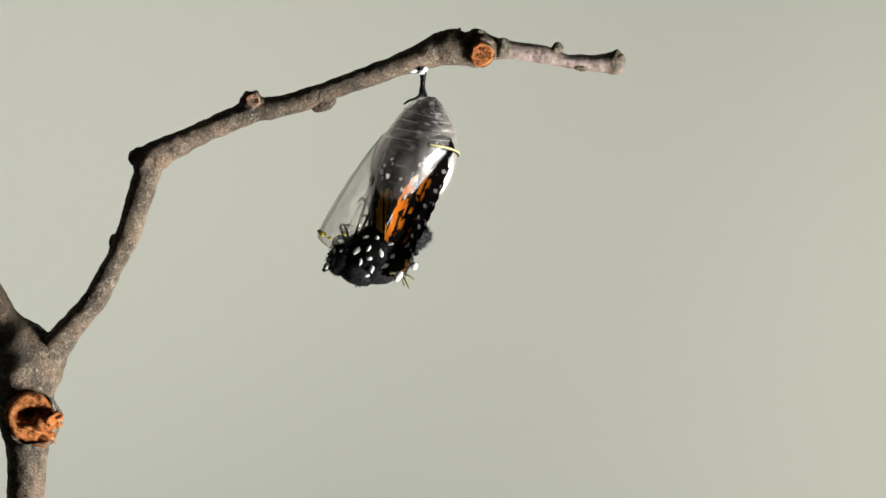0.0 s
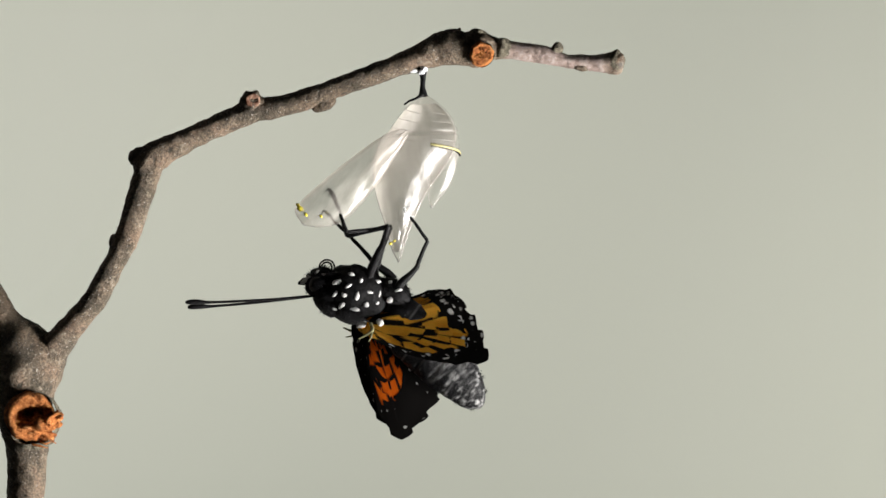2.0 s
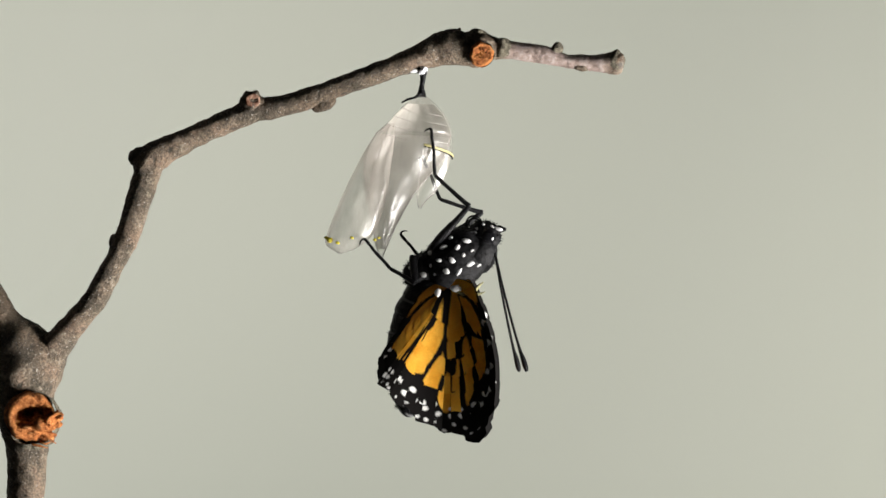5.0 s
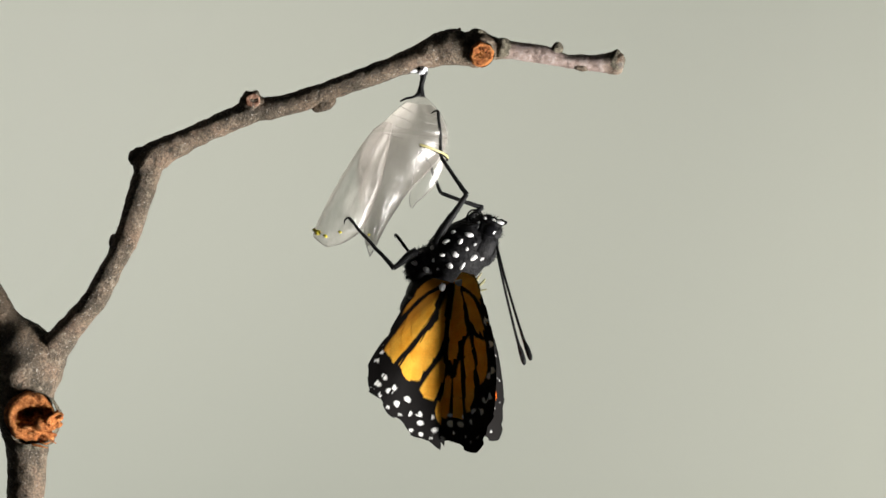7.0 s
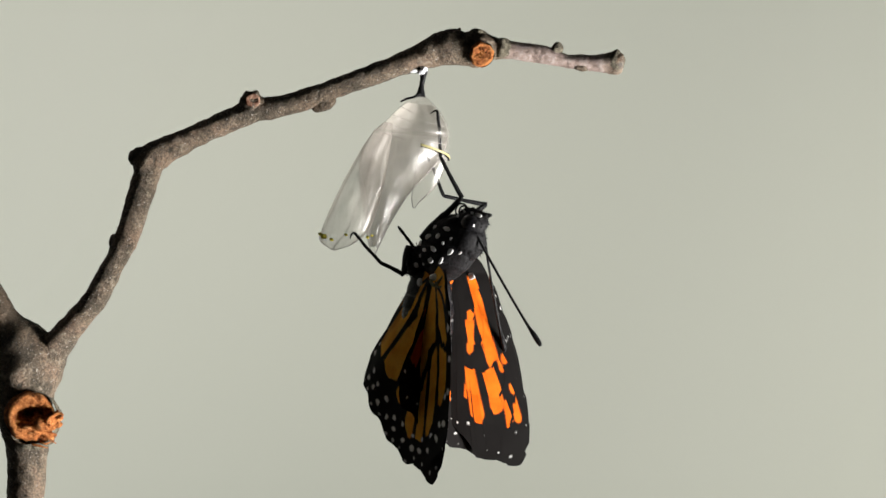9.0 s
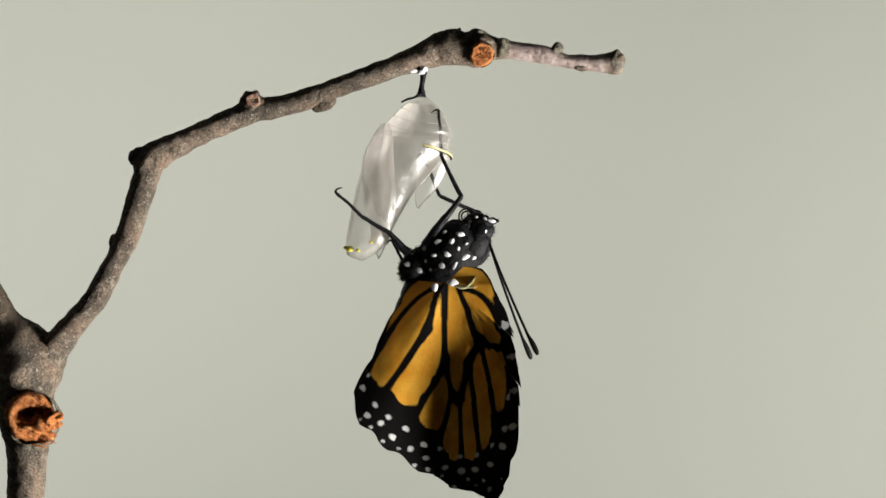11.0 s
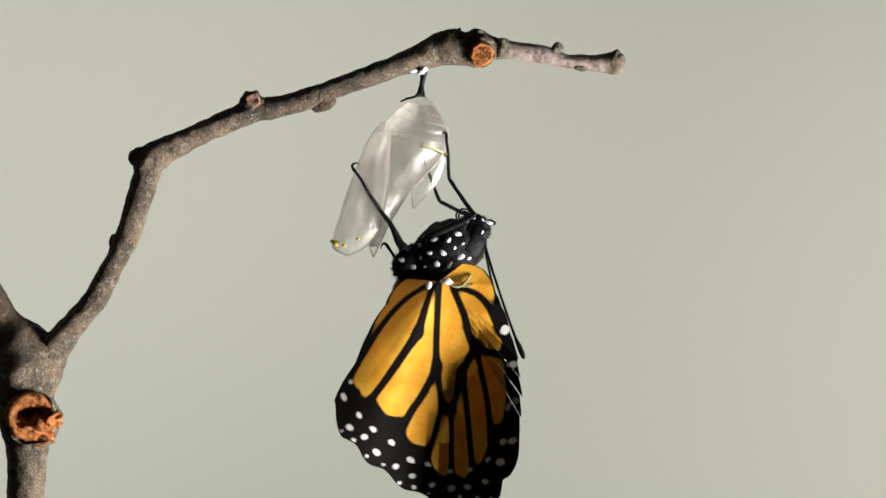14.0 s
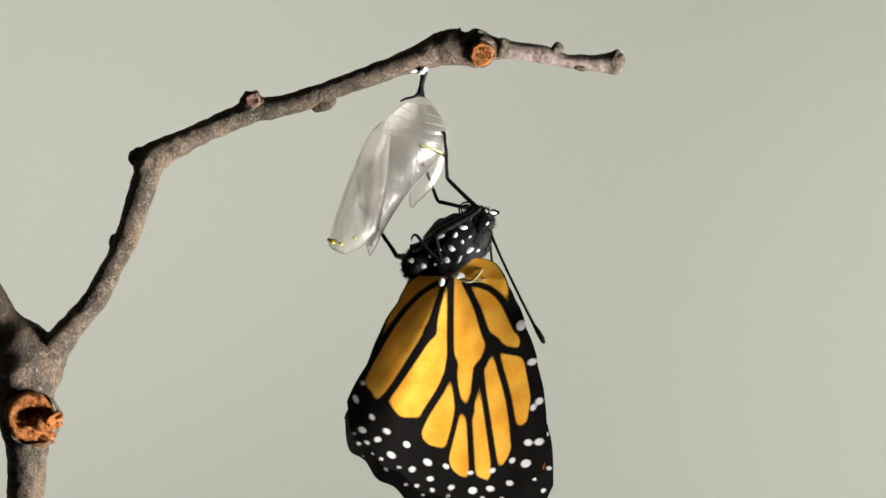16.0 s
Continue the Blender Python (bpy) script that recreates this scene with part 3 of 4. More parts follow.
def wing_pieces(wing, edge, border, veins, roots, sectors, middles, ranks, bands, side, spot_rows, seed, fold, patches=(), upper_cells=()):
    """The wing's panels: sectors round the hinge, cut across into bands; an inner one lies over an outer one, the middle over the sides.
    Returns (panel, middle angle, middle radius, way to go, beyond the fold) for the spreading."""
    rng = random.Random(seed)
    ang = [a for a, _ in edge]

    def reach(a):
        r = np.interp(a, ang, [q for _, q in edge])
        return r * (1 + 0.013 * np.sin(np.radians(a) * 31) * (r > 200))

    spots = []
    for share, gap, size, first, last in spot_rows:
        a = first
        while a < last:
            r = float(reach(a)) * (share + rng.uniform(-0.008, 0.008))
            grow = size * rng.uniform(0.75, 1.15)
            spots.append((r * math.sin(radians(a)), -r * math.cos(radians(a)), grow, grow * rng.uniform(0.58, 0.8), radians(a + rng.uniform(-25, 25))))
            a += math.degrees(gap * rng.uniform(0.85, 1.15) / max(r, 60))
    made = []
    # the root is whole but for the fold; further out the panels are narrow
    cells = [(a0, a1, 0.0, 0, 0) for a0, a1 in zip(roots, roots[1:])]
    cells += [(a0, a1, mid, rank, j) for j in range(1, len(bands) - 1) for a0, a1, mid, rank in zip(sectors, sectors[1:], middles, ranks)]
    for a0, a1, mid, rank, j in cells:
        beyond = a0 >= fold - 0.1
        radii = reach(np.linspace(a0, a1, 20))
        # how far it goes in per unit of shrinking; never past the hinge
        way = min(float(np.max(radii)) * bands[j + 1], float(np.min(radii)) * bands[j] / 0.6)
        a0 -= 0.06 if a0 > ang[0] else 0
        wide = max(4, int(radians(a1 - a0) * float(np.max(radii)) * bands[j + 1] / 4.0))
        tall = max(4, int(float(np.max(radii)) * (bands[j + 1] - bands[j]) / 4.0))
        aa, ss = np.meshgrid(np.linspace(a0, a1, wide + 1), np.linspace(bands[j] - (0.004 if j else 0), bands[j + 1], tall + 1))
        rr = reach(aa) * ss
        x, z = rr * np.sin(np.radians(aa)), -rr * np.cos(np.radians(aa))
        # a shallow cone: both sides come forward of the middle line
        y = rr * cone(aa)
        y = -side * (0.06 * j + 0.006 * rank) - side * y
        vein = np.full(x.shape, 1e6)
        for line, w0, w1 in veins:
            vein = soft_least(vein, polyline_distance(x, z, wing_line(line), w0 + 1.3, w1 + 1.8))
        vein = soft_least(vein, (np.interp(aa, [q for q, _ in border], [q for _, q in border]) - ss) * reach(aa), 6.0)
        for px, py, ra, rb, turn in patches:
            c, t = math.cos(radians(turn)), math.sin(radians(turn))
            dx, dz = x - (px - 795), z - (490 - py)
            u, w = dx * c - dz * t, dx * t + dz * c
            vein = np.maximum(vein, (1 - np.hypot(u / ra, w / rb)) * min(ra, rb))
        # the upper side: long cells between broad black veins
        if upper_cells:
            above = np.full(x.shape, -1e6)
            for line, w0, w1 in upper_cells:
                above = np.maximum(above, -polyline_distance(x, z, wing_line(line), w0, w1))
        else:
            above = np.minimum(vein, (28 - aa) * 6)
            for q in (-44, -32, -22, -12, -3, 6, 16, 26):
                above = np.minimum(above, rr * np.abs(np.sin(np.radians(aa - q))) - 4)
        spot = np.full(x.shape, 1e6)
        for sx, sz, ra, rb, turn in spots:
            dx, dz = x - sx, z - sz
            u, w = dx * math.cos(turn) + dz * math.sin(turn), -dx * math.sin(turn) + dz * math.cos(turn)
            spot = np.minimum(spot, (np.hypot(u / ra, w / rb) - 1) * rb)
        # darker brown from 36 degrees outwards to the inner edge
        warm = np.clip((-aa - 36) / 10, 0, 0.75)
        n, m = wide + 1, tall + 1
        quad = [(i * n + k, i * n + k + 1, (i + 1) * n + k + 1, (i + 1) * n + k) for i in range(m - 1) for k in range(n - 1)]
        under = np.stack([x, y, z], -1).reshape(-1, 3)
        over = np.stack([x, y - side * 0.015, z], -1).reshape(-1, 3)
        faces = quad + [tuple(q + n * m for q in f[::-1]) for f in quad]
        loop = [k for k in range(n)] + [i * n + n - 1 for i in range(1, m)] + [(m - 1) * n + k for k in range(n - 2, -1, -1)] + [i * n for i in range(m - 2, 0, -1)]
        # the thin edge has points of its own, so that it leaves the sheets' shading alone
        e, k0 = len(loop), 2 * n * m
        faces += [(k0 + p, k0 + (p + 1) % e, k0 + e + (p + 1) % e, k0 + e + p) for p in range(e)]
        index = [0] * len(quad) + [1] * len(quad) + [0] * len(loop)
        both = lambda q, r: np.concatenate([q.reshape(-1), r.reshape(-1), q.reshape(-1)[loop], r.reshape(-1)[loop]])
        ob = mesh_part("wing_panel", np.concatenate([under, over, under[loop], over[loop]]), faces, [FORE_UNDER if upper_cells else VENTRAL, DORSAL], wing, index=index,
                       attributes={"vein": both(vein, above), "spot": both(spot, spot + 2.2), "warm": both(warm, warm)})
        made.append((ob, mid, float(reach(mid)) * (bands[j] + bands[j + 1]) / 2, way, beyond))
    return made


def speckle(places, seed, parent, r=5.2):
    """White scale patches that sit on an egg: rows of (x, z, depth, size)."""
    rng = random.Random(seed)
    for x, z, d, s in places:
        mesh_part("white_spot", *blob((x, d, z), (r * s * rng.uniform(0.8, 1.7), 2.2, r * s * rng.uniform(0.55, 0.95)), 10, 6, 0.3, 0.3, rng.uniform(-60, 60), x), WHITE, parent)


def on_egg(x, z, centre, radii, turn, side):
    """The depth of the skin of a turned egg at x, z."""
    dx, dz = x - centre[0], z - centre[2]
    c, s = math.cos(radians(turn)), math.sin(radians(turn))
    u, w = dx * c - dz * s, dx * s + dz * c
    q = 1 - (u / radii[0]) ** 2 - (w / radii[2]) ** 2
    return centre[1] + side * radii[1] * math.sqrt(q) if q > 0.02 else None


def fur(centre, radii, turn, count, length, seed, keep):
    """Hairs that stand off an egg where keep(direction) holds."""
    rng = random.Random(seed)
    m = np.array(Euler((0, radians(turn), 0)).to_matrix())
    pieces = []
    while len(pieces) < count:
        d = np.array([rng.gauss(0, 1) for _ in range(3)])
        d /= np.linalg.norm(d)
        w = m @ d
        if not keep(w):
            continue
        p = np.array(centre) + m @ (d * np.array(radii) * 0.95)
        lean = w + np.array([rng.gauss(0, 0.35) for _ in range(3)])
        lean /= np.linalg.norm(lean)
        q = p + lean * length * rng.uniform(0.5, 1.2)
        a = np.cross(lean, (0.3, 0.8, 0.5))
        a /= np.linalg.norm(a)
        b = np.cross(lean, a)
        w0 = 0.8
        pieces.append(([p + a * w0, p - a * w0 * 0.5 + b * w0, p - a * w0 * 0.5 - b * w0, q], [(0, 1, 3), (1, 2, 3), (2, 0, 3)]))
    return join(pieces)


MID_LEG = (104.0, 80.0, 82.0)
HIND_LEG = (52.0, 52.0, 70.0)


def build_leg(butterfly, hip, lengths, hook):
    """Thigh, shin and a thin jointed foot with a hooked claw, each along its own x."""
    a, b, c = lengths
    leg = mesh_part("leg", *tube([(0, 0, 0, 8.5), (a * 0.25, 0, 2, 8.0), (a * 0.7, 0, 0.5, 5.6), (a, 0, 0, 4.4)], 4, 12, 0.15, 0.1), GLOSSY_BLACK, butterfly, "slim black leg")
    leg.location = Vector(hip) * U
    shin = mesh_part("lower_leg", *tube([(-1, 0, 0, 4.6), (b * 0.15, 0, 0.6, 4.2), (b * 0.6, 0, 0.8, 3.5), (b * 0.92, 0, 0, 3.6), (b, 0, 0, 3.0)], 3, 10, 0.12, 0.15), GLOSSY_BLACK, leg)
    shin.location = (a * U, 0, 0)
    joints = [(c * q, 0, 0.8 * math.sin(q * 9), r) for q, r in ((0, 3.0), (0.08, 3.3), (0.34, 2.8), (0.38, 3.2), (0.58, 2.6), (0.62, 3.0), (0.78, 2.5), (0.82, 3.0), (0.95, 2.6))]
    foot = mesh_part("foot", *tube(joints + [(c, 0, 2 * hook, 2.2), (c - 1, 0, 9 * hook, 1.5), (c - 5, 0, 14 * hook, 0.6)], 2.5, 9, 0.12, 0.15), GLOSSY_BLACK, leg)
    foot.location = ((a + b) * U, 0, 0)
    return leg, shin, foot


def build_butterfly():
    b = tagged(new("butterfly"), "orange and black butterfly with white spots clinging to the empty chrysalis", "butterfly")
    parts = {"root": b}
    # thorax: chest and back
    chest, chest_r, chest_t = local(797, 447), (52, 42, 64), 50
    thorax = mesh_part("thorax", *join([blob(chest, chest_r, 32, 24, 0.10, 0.06, chest_t), blob(local(735, 470), (26, 28, 36), 22, 16, 0.15, 0.06, 40, 3.0), blob(local(838, 436), (30, 34, 36), 22, 16, 0.1, 0.06, 10, 5.0)]), BLACK, b, "black furry thorax with white spots")
    places = []
    for x, y, s in ((792, 450, 1.0), (812, 440, 0.9), (770, 452, 1.0), (783, 470, 1.1), (805, 470, 1.2), (823, 455, 1.0), (752, 440, 0.9), (765, 475, 1.0), (740, 455, 0.9), (742, 478, 1.2), (800, 428, 0.9),
                    (826, 432, 0.9), (776, 428, 0.9), (755, 462, 0.8), (846, 440, 1.0), (838, 456, 1.1), (850, 425, 0.8), (815, 415, 1.3), (788, 412, 1.0), (722, 468, 0.9), (730, 450, 0.7)):
        p = local(x, y)
        for side in (-1, 1):
            d = on_egg(p[0], p[2], chest, chest_r, chest_t, side) or on_egg(p[0], p[2], local(735, 470), (26, 28, 36), 40, side) or on_egg(p[0], p[2], local(838, 436), (30, 34, 36), 10, side)
            if d is not None:
                places.append((p[0], p[2], d, s))
    speckle(places, 5, thorax)
    mesh_part("shoulder_patch", *join([blob(local(772, 508, s * 55), (6, 3, 7), 12, 8, 0.4, 0.3) for s in (-1, 1)] + [blob(local(803, 499, s * 55), (10, 3, 6), 12, 8, 0.4, 0.3) for s in (-1, 1)]), WHITE, thorax)
    tagged(mesh_part("fur", *fur(chest, chest_r, chest_t, 700, 6, 3, lambda w: True), FUR, thorax, smooth=False), kind="stuff")
    tagged(mesh_part("fur", *fur(local(735, 470), (26, 28, 36), 40, 420, 8, 4, lambda w: w[0] < 0.4), FUR, thorax, smooth=False), kind="stuff")
    tagged(mesh_part("fur", *fur(local(838, 436), (30, 34, 36), 10, 300, 6, 12, lambda w: True), FUR, thorax, smooth=False), kind="stuff")
    # head
    hc, hr = local(845, 403), (29, 27, 25)
    head = mesh_part("head", *blob(hc, hr, 24, 18, 0.12, 0.08, 20), BLACK, b, "black head with white marks")
    for s in (-1, 1):
        mesh_part("eye", *blob(local(850, 405, s * 18), (16, 12, 15), 20, 14), EYE_BLACK, head)
        mesh_part("palp", *tube([(*local(858, 398, s * 8), 9), (*local(870, 392, s * 7), 7), (*local(882, 391, s * 6), 2.5)], 3, 10, 0.3, 0.15), FUR, head)
        mesh_part("palp_stripe", *blob(local(869, 391, s * 14), (9, 2, 3.5), 10, 6, 0.2, 0.2, 12), WHITE, head)
    places = [(p[0], p[2], (on_egg(p[0], p[2], hc, hr, 20, s) or s * 14), z) for x, y, z in ((832, 394, 0.8), (836, 418, 0.9), (852, 421, 0.8), (826, 408, 0.7), (843, 385, 0.7), (858, 388, 0.7)) for s in (-1, 1) for p in (local(x, y),)]
    speckle(places, 8, head)
    tagged(mesh_part("fur", *fur(hc, hr, 20, 360, 8, 6, lambda w: True), FUR, head, smooth=False), kind="stuff")
    # coiled tongue
    coil = [(math.cos(a) * r + 0, 0.8 * a - 4, math.sin(a) * r, 1.7) for a, r in ((k * 0.4, 15 - 0.28 * k) for k in range(36))]
    mesh_part("proboscis", *tube([(x + local(824, 384)[0], y, z + local(824, 384)[2], r) for x, y, z, r in coil], 3, 6), GLOSSY_BLACK, head, "thin coiled black tongue")
    # feelers, from the head; each points down its own -z
    for key, s in (("feeler_l", -1), ("feeler_r", 1)):
        ob = mesh_part("antenna", *tube([(0, 0, 0, 2.6), (-1, 0, -60, 2.3), (0, 0, -130, 2.3), (2, 0, -185, 2.6), (4, 0, -205, 4.6), (5, 0, -222, 4.4), (5, 0, -228, 2)], 5, 8), GLOSSY_BLACK, b, "thin clubbed black antenna")
        ob.location = Vector(local(862, 422, s * 13)) * U
        parts[key] = ob
    # abdomen along its own -z
    prof = [(0, 30), (20, 42), (55, 50), (95, 53), (135, 51), (170, 45), (200, 36), (222, 25), (236, 12), (240, 3)]
    path = smooth_path([(0, q, r, 0) for q, r in prof], 3)
    verts, ring, seg = [], [], 30
    for _, q, r, _ in path:
        groove = math.exp(-(((q + 8) % 32 - 16) / 2.0) ** 2)
        for k in range(seg):
            a = 2 * math.pi * k / seg
            w = r * (1 - 0.05 * groove) * (1 + 0.05 * noise.noise(Vector((math.cos(a) * 2, math.sin(a) * 2, q * 0.04))))
            verts.append((w * math.cos(a) + 0.0006 * q * q, 0.62 * w * math.sin(a), -q))
            ring.append(0.45 * math.exp(-(((q + 4) % 32 - 16) / 1.6) ** 2) * (0.5 + noise.noise(Vector((a * 2, q * 0.1, 0)))) + max(0.0, min(1.0, (q - 120) / 60)) * max(0.0, noise.noise(Vector((math.cos(a) * 6, math.sin(a) * 6, q * 0.16))) - 0.08) * 1.6 if q > 40 else 0)
    n = len(path)
    faces = [(i * seg + k, i * seg + (k + 1) % seg, (i + 1) * seg + (k + 1) % seg, (i + 1) * seg + k) for i in range(n - 1) for k in range(seg)] + [tuple((n - 1) * seg + k for k in range(seg))]
    ob = mesh_part("abdomen", verts, faces, ABDOMEN, b, "plump black abdomen with pale rings", attributes={"ring": np.clip(ring, 0, 1)})
    ob.location = Vector(local(758, 492)) * U
    tagged(mesh_part("fur", *join([fur((0.0006 * q * q, 0, -q), (r, r * 0.62, r * 0.5), 0, 120, 9, int(q), lambda w: abs(w[2]) < 0.6) for q, r in ((60, 50), (110, 52), (160, 46), (200, 34), (225, 20))]), FUR, ob, smooth=False), kind="stuff")
    parts["abdomen"] = ob
    # wings
    for key, s in (("l", -1), ("r", 1)):
        fore = new("forewing")
        fore.parent, fore["label"] = b, "long forewing with black border and orange patches"
        fore.location = Vector((HINGE[0], s * 30, HINGE[2])) * U
        hind = new("hindwing")
        hind.parent, hind["label"] = b, "broad hindwing with black veins and white-spotted border"
        hind.location = Vector((HINGE[0], s * 43, HINGE[2])) * U
        mesh_part("wing_hinge", *join([tube([(12, s * 12, -3, 3.0), (30, s * 16, -8, 3.2), (42, s * 18, 0, 2.6), (53, s * 18, 14, 1.2)], 3, 8, 0.3, 0.2),
                                       tube([(34, s * 16, -7, 2.4), (48, s * 18, -7, 1.6), (58, s * 18, -3, 0.8)], 3, 8)]), HORN, hind, "small olive horny wing hinge")
        parts["fore_" + key] = (fore, wing_pieces(fore, FORE_EDGE, FORE_BORDER, FORE_VEINS, [-25, 2, 115], FORE_CUTS, *sector_plan(FORE_CUTS), FORE_BANDS, s, [(0.965, 30, 5.5, -21, 66), (0.90, 40, 6.5, -21, 66)], 4, 2,
                                                  [(902, 855, 10, 30, -12), (925, 850, 8, 26, -16), (882, 745, 9, 12, 0), (908, 752, 8, 12, -20), (920, 800, 7, 10, -20)], FORE_CELLS))
        parts["hind_" + key] = (hind, wing_pieces(hind, HIND_EDGE, HIND_BORDER, HIND_VEINS, [-90, 2, 130], HIND_CUTS, *sector_plan(HIND_CUTS), HIND_BANDS, s, [(0.985, 32, 4.6, -32, 14), (0.93, 36, 8.4, -38, 62), (0.855, 38, 7.6, -40, 36)], 9, 2))
    # legs: hips on the chest
    for key, hip, lengths in (("mid_l", local(756, 432, -24), MID_LEG), ("mid_r", local(764, 430, 20), MID_LEG), ("hind_leg_l", local(724, 448, -20), HIND_LEG), ("hind_leg_r", local(724, 466, 18), HIND_LEG)):
        parts[key] = (*build_leg(b, hip, lengths, 1 if lengths is MID_LEG else -1), hip, lengths)
    # folded forelegs under the head
    for s in (-1, 1):
        mesh_part("foreleg", *tube([(*local(790, 430, s * 20), 5), (*local(808, 405, s * 24), 5), (*local(830, 398, s * 24), 4), (*local(815, 415, s * 25), 3)], 3, 8, 0.2, 0.1), GLOSSY_BLACK, b, "short folded foreleg")
    return parts


build_set()
build_branch()
build_silk()
CASE, CASE_FLAP = build_case()
FLY = build_butterfly()


# ---- what moves ----
def leg_rows(parts, key, bodies, feet, pole, point):
    """Thigh and shin, bent at the knee, and the foot, which points as it stands, so that its claw holds its place while the body moves."""
    leg, shin_ob, foot_ob, hip, (a, b, c) = parts[key]
    rows = ([], [], [])
    for (t, m), place in zip(bodies, feet):
        turn = m.to_3x3().inverted()
        f = m.inverted() @ at(*place) / U - Vector(hip)
        # where the foot would be out of reach, it stretches towards its hold
        for share in (0, 0.25, 0.5, 0.75, 1):
            toe = ((turn @ Vector(point(t))).normalized() * (1 - share) + f.normalized() * share).normalized()
            ankle = f - toe * c
            if abs(a - b) * 1.05 < ankle.length < (a + b) * 0.995:
                break
        d = max(min(ankle.length, (a + b) * 0.998), abs(a - b) * 1.05)
        way = ankle.normalized()
        bend = turn @ Vector(pole(t))
        bend = (bend - way * bend.dot(way)).normalized()
        along = (a * a - b * b + d * d) / (2 * d)
        off = math.sqrt(max(a * a - along * along, 0.0))
        knee = way * along + bend * off
        x = knee.normalized()
        y = way.cross(bend).normalized()
        r = Matrix((x, y, x.cross(y))).transposed()

        def aim(v):
            v = (r.inverted() @ v).normalized()
            z = v.cross(Vector((0, 1, 0))).normalized()
            return Matrix((v, z.cross(v), z)).transposed().to_4x4()

        rows[0].append((t, Matrix.Translation(Vector(hip) * U) @ r.to_4x4()))
        rows[1].append((t, Matrix.Translation((a * U, 0, 0)) @ aim(way * d - knee)))
        rows[2].append((t, Matrix.Translation(r.inverted() @ (way * d) * U) @ aim(toe)))
    for ob, keys in zip((leg, shin_ob, foot_ob), rows):
        walk(ob, keys)


def wing_rows(wing, panels, place, times, turns, spread, side, size, lean, more, shift):
    """The wing on its hinge, and its panels drawn out and fanned: spread has rows of (length, fan, fold) and the length beyond the fold, where it differs;
    the panels beyond the fold line bend inwards along it by the fold's degrees. In the case the forewing lies outside the hindwing."""
    # packed against the belly in the case
    packed = lambda t: Vector((26, 0, 12)) * U * float(np.interp(t, (1.0, 1.45), (1, 0)))
    walk(wing, [(t, Matrix.Translation(place + packed(t) + Vector((0, side * shift * float(np.interp(t, (1.8, 2.15), (1, 0))) * U, -sum(more_turn[:1]) * U))) @ pose(0, 0, 0, side * sum(more_turn[1:]), 0, 0) @ pose(0, 0, 0, 0, roll + float(np.interp(t, *lean)), 0) @ pose(0, 0, 0, 0, 0, yaw + (more if yaw > 40 and t > 3 else 0))) for t, (roll, yaw, *more_turn) in zip(times, turns)])
    line = Vector((math.sin(radians(2)), 0, -math.cos(radians(2))))
    # the grown wing bends along a slanting line instead, which runs from the leading edge to the outer margin
    slant_top, slant = Vector((92, 0, -45)) * U, Vector((-95, 0, -265)).normalized()
    for ob, mid, radius, way, beyond in panels:
        rows = []
        for t, (length, fan, fold, *other) in zip(times, spread):
            a = radians(mid)
            length = other[0] if other and beyond else length
            slide = way * (length * size - 1) * U
            # along the cone's own line, and a little inwards under the panel before it
            out = Vector((math.sin(a), -side * float(cone(mid)), -math.cos(a))) * slide + Vector((0, 0.018 * side * slide * min(1.0, abs(slide) / (60 * U)), 0))
            if t < 10.5:
                bent = Matrix.Rotation(radians(-side * fold), 4, line) if beyond else Matrix()
            else:
                centre = Vector((math.sin(a), 0, -math.cos(a))) * radius * length * size * U
                past = (centre - slant_top * length).cross(slant).y / U
                share = max(0.0, min(1.0, (past + 24) / 48)) * max(0.0, min(1.0, (54 - mid) / 20))
                bent = Matrix.Translation(slant_top * length) @ Matrix.Rotation(radians(-side * fold * share), 4, slant) @ Matrix.Translation(-slant_top * length)
            rows.append((t, bent @ pose(0, 0, 0, 0, (1 - fan) * mid, 0) @ Matrix.Translation(out)))
        walk(ob, rows)


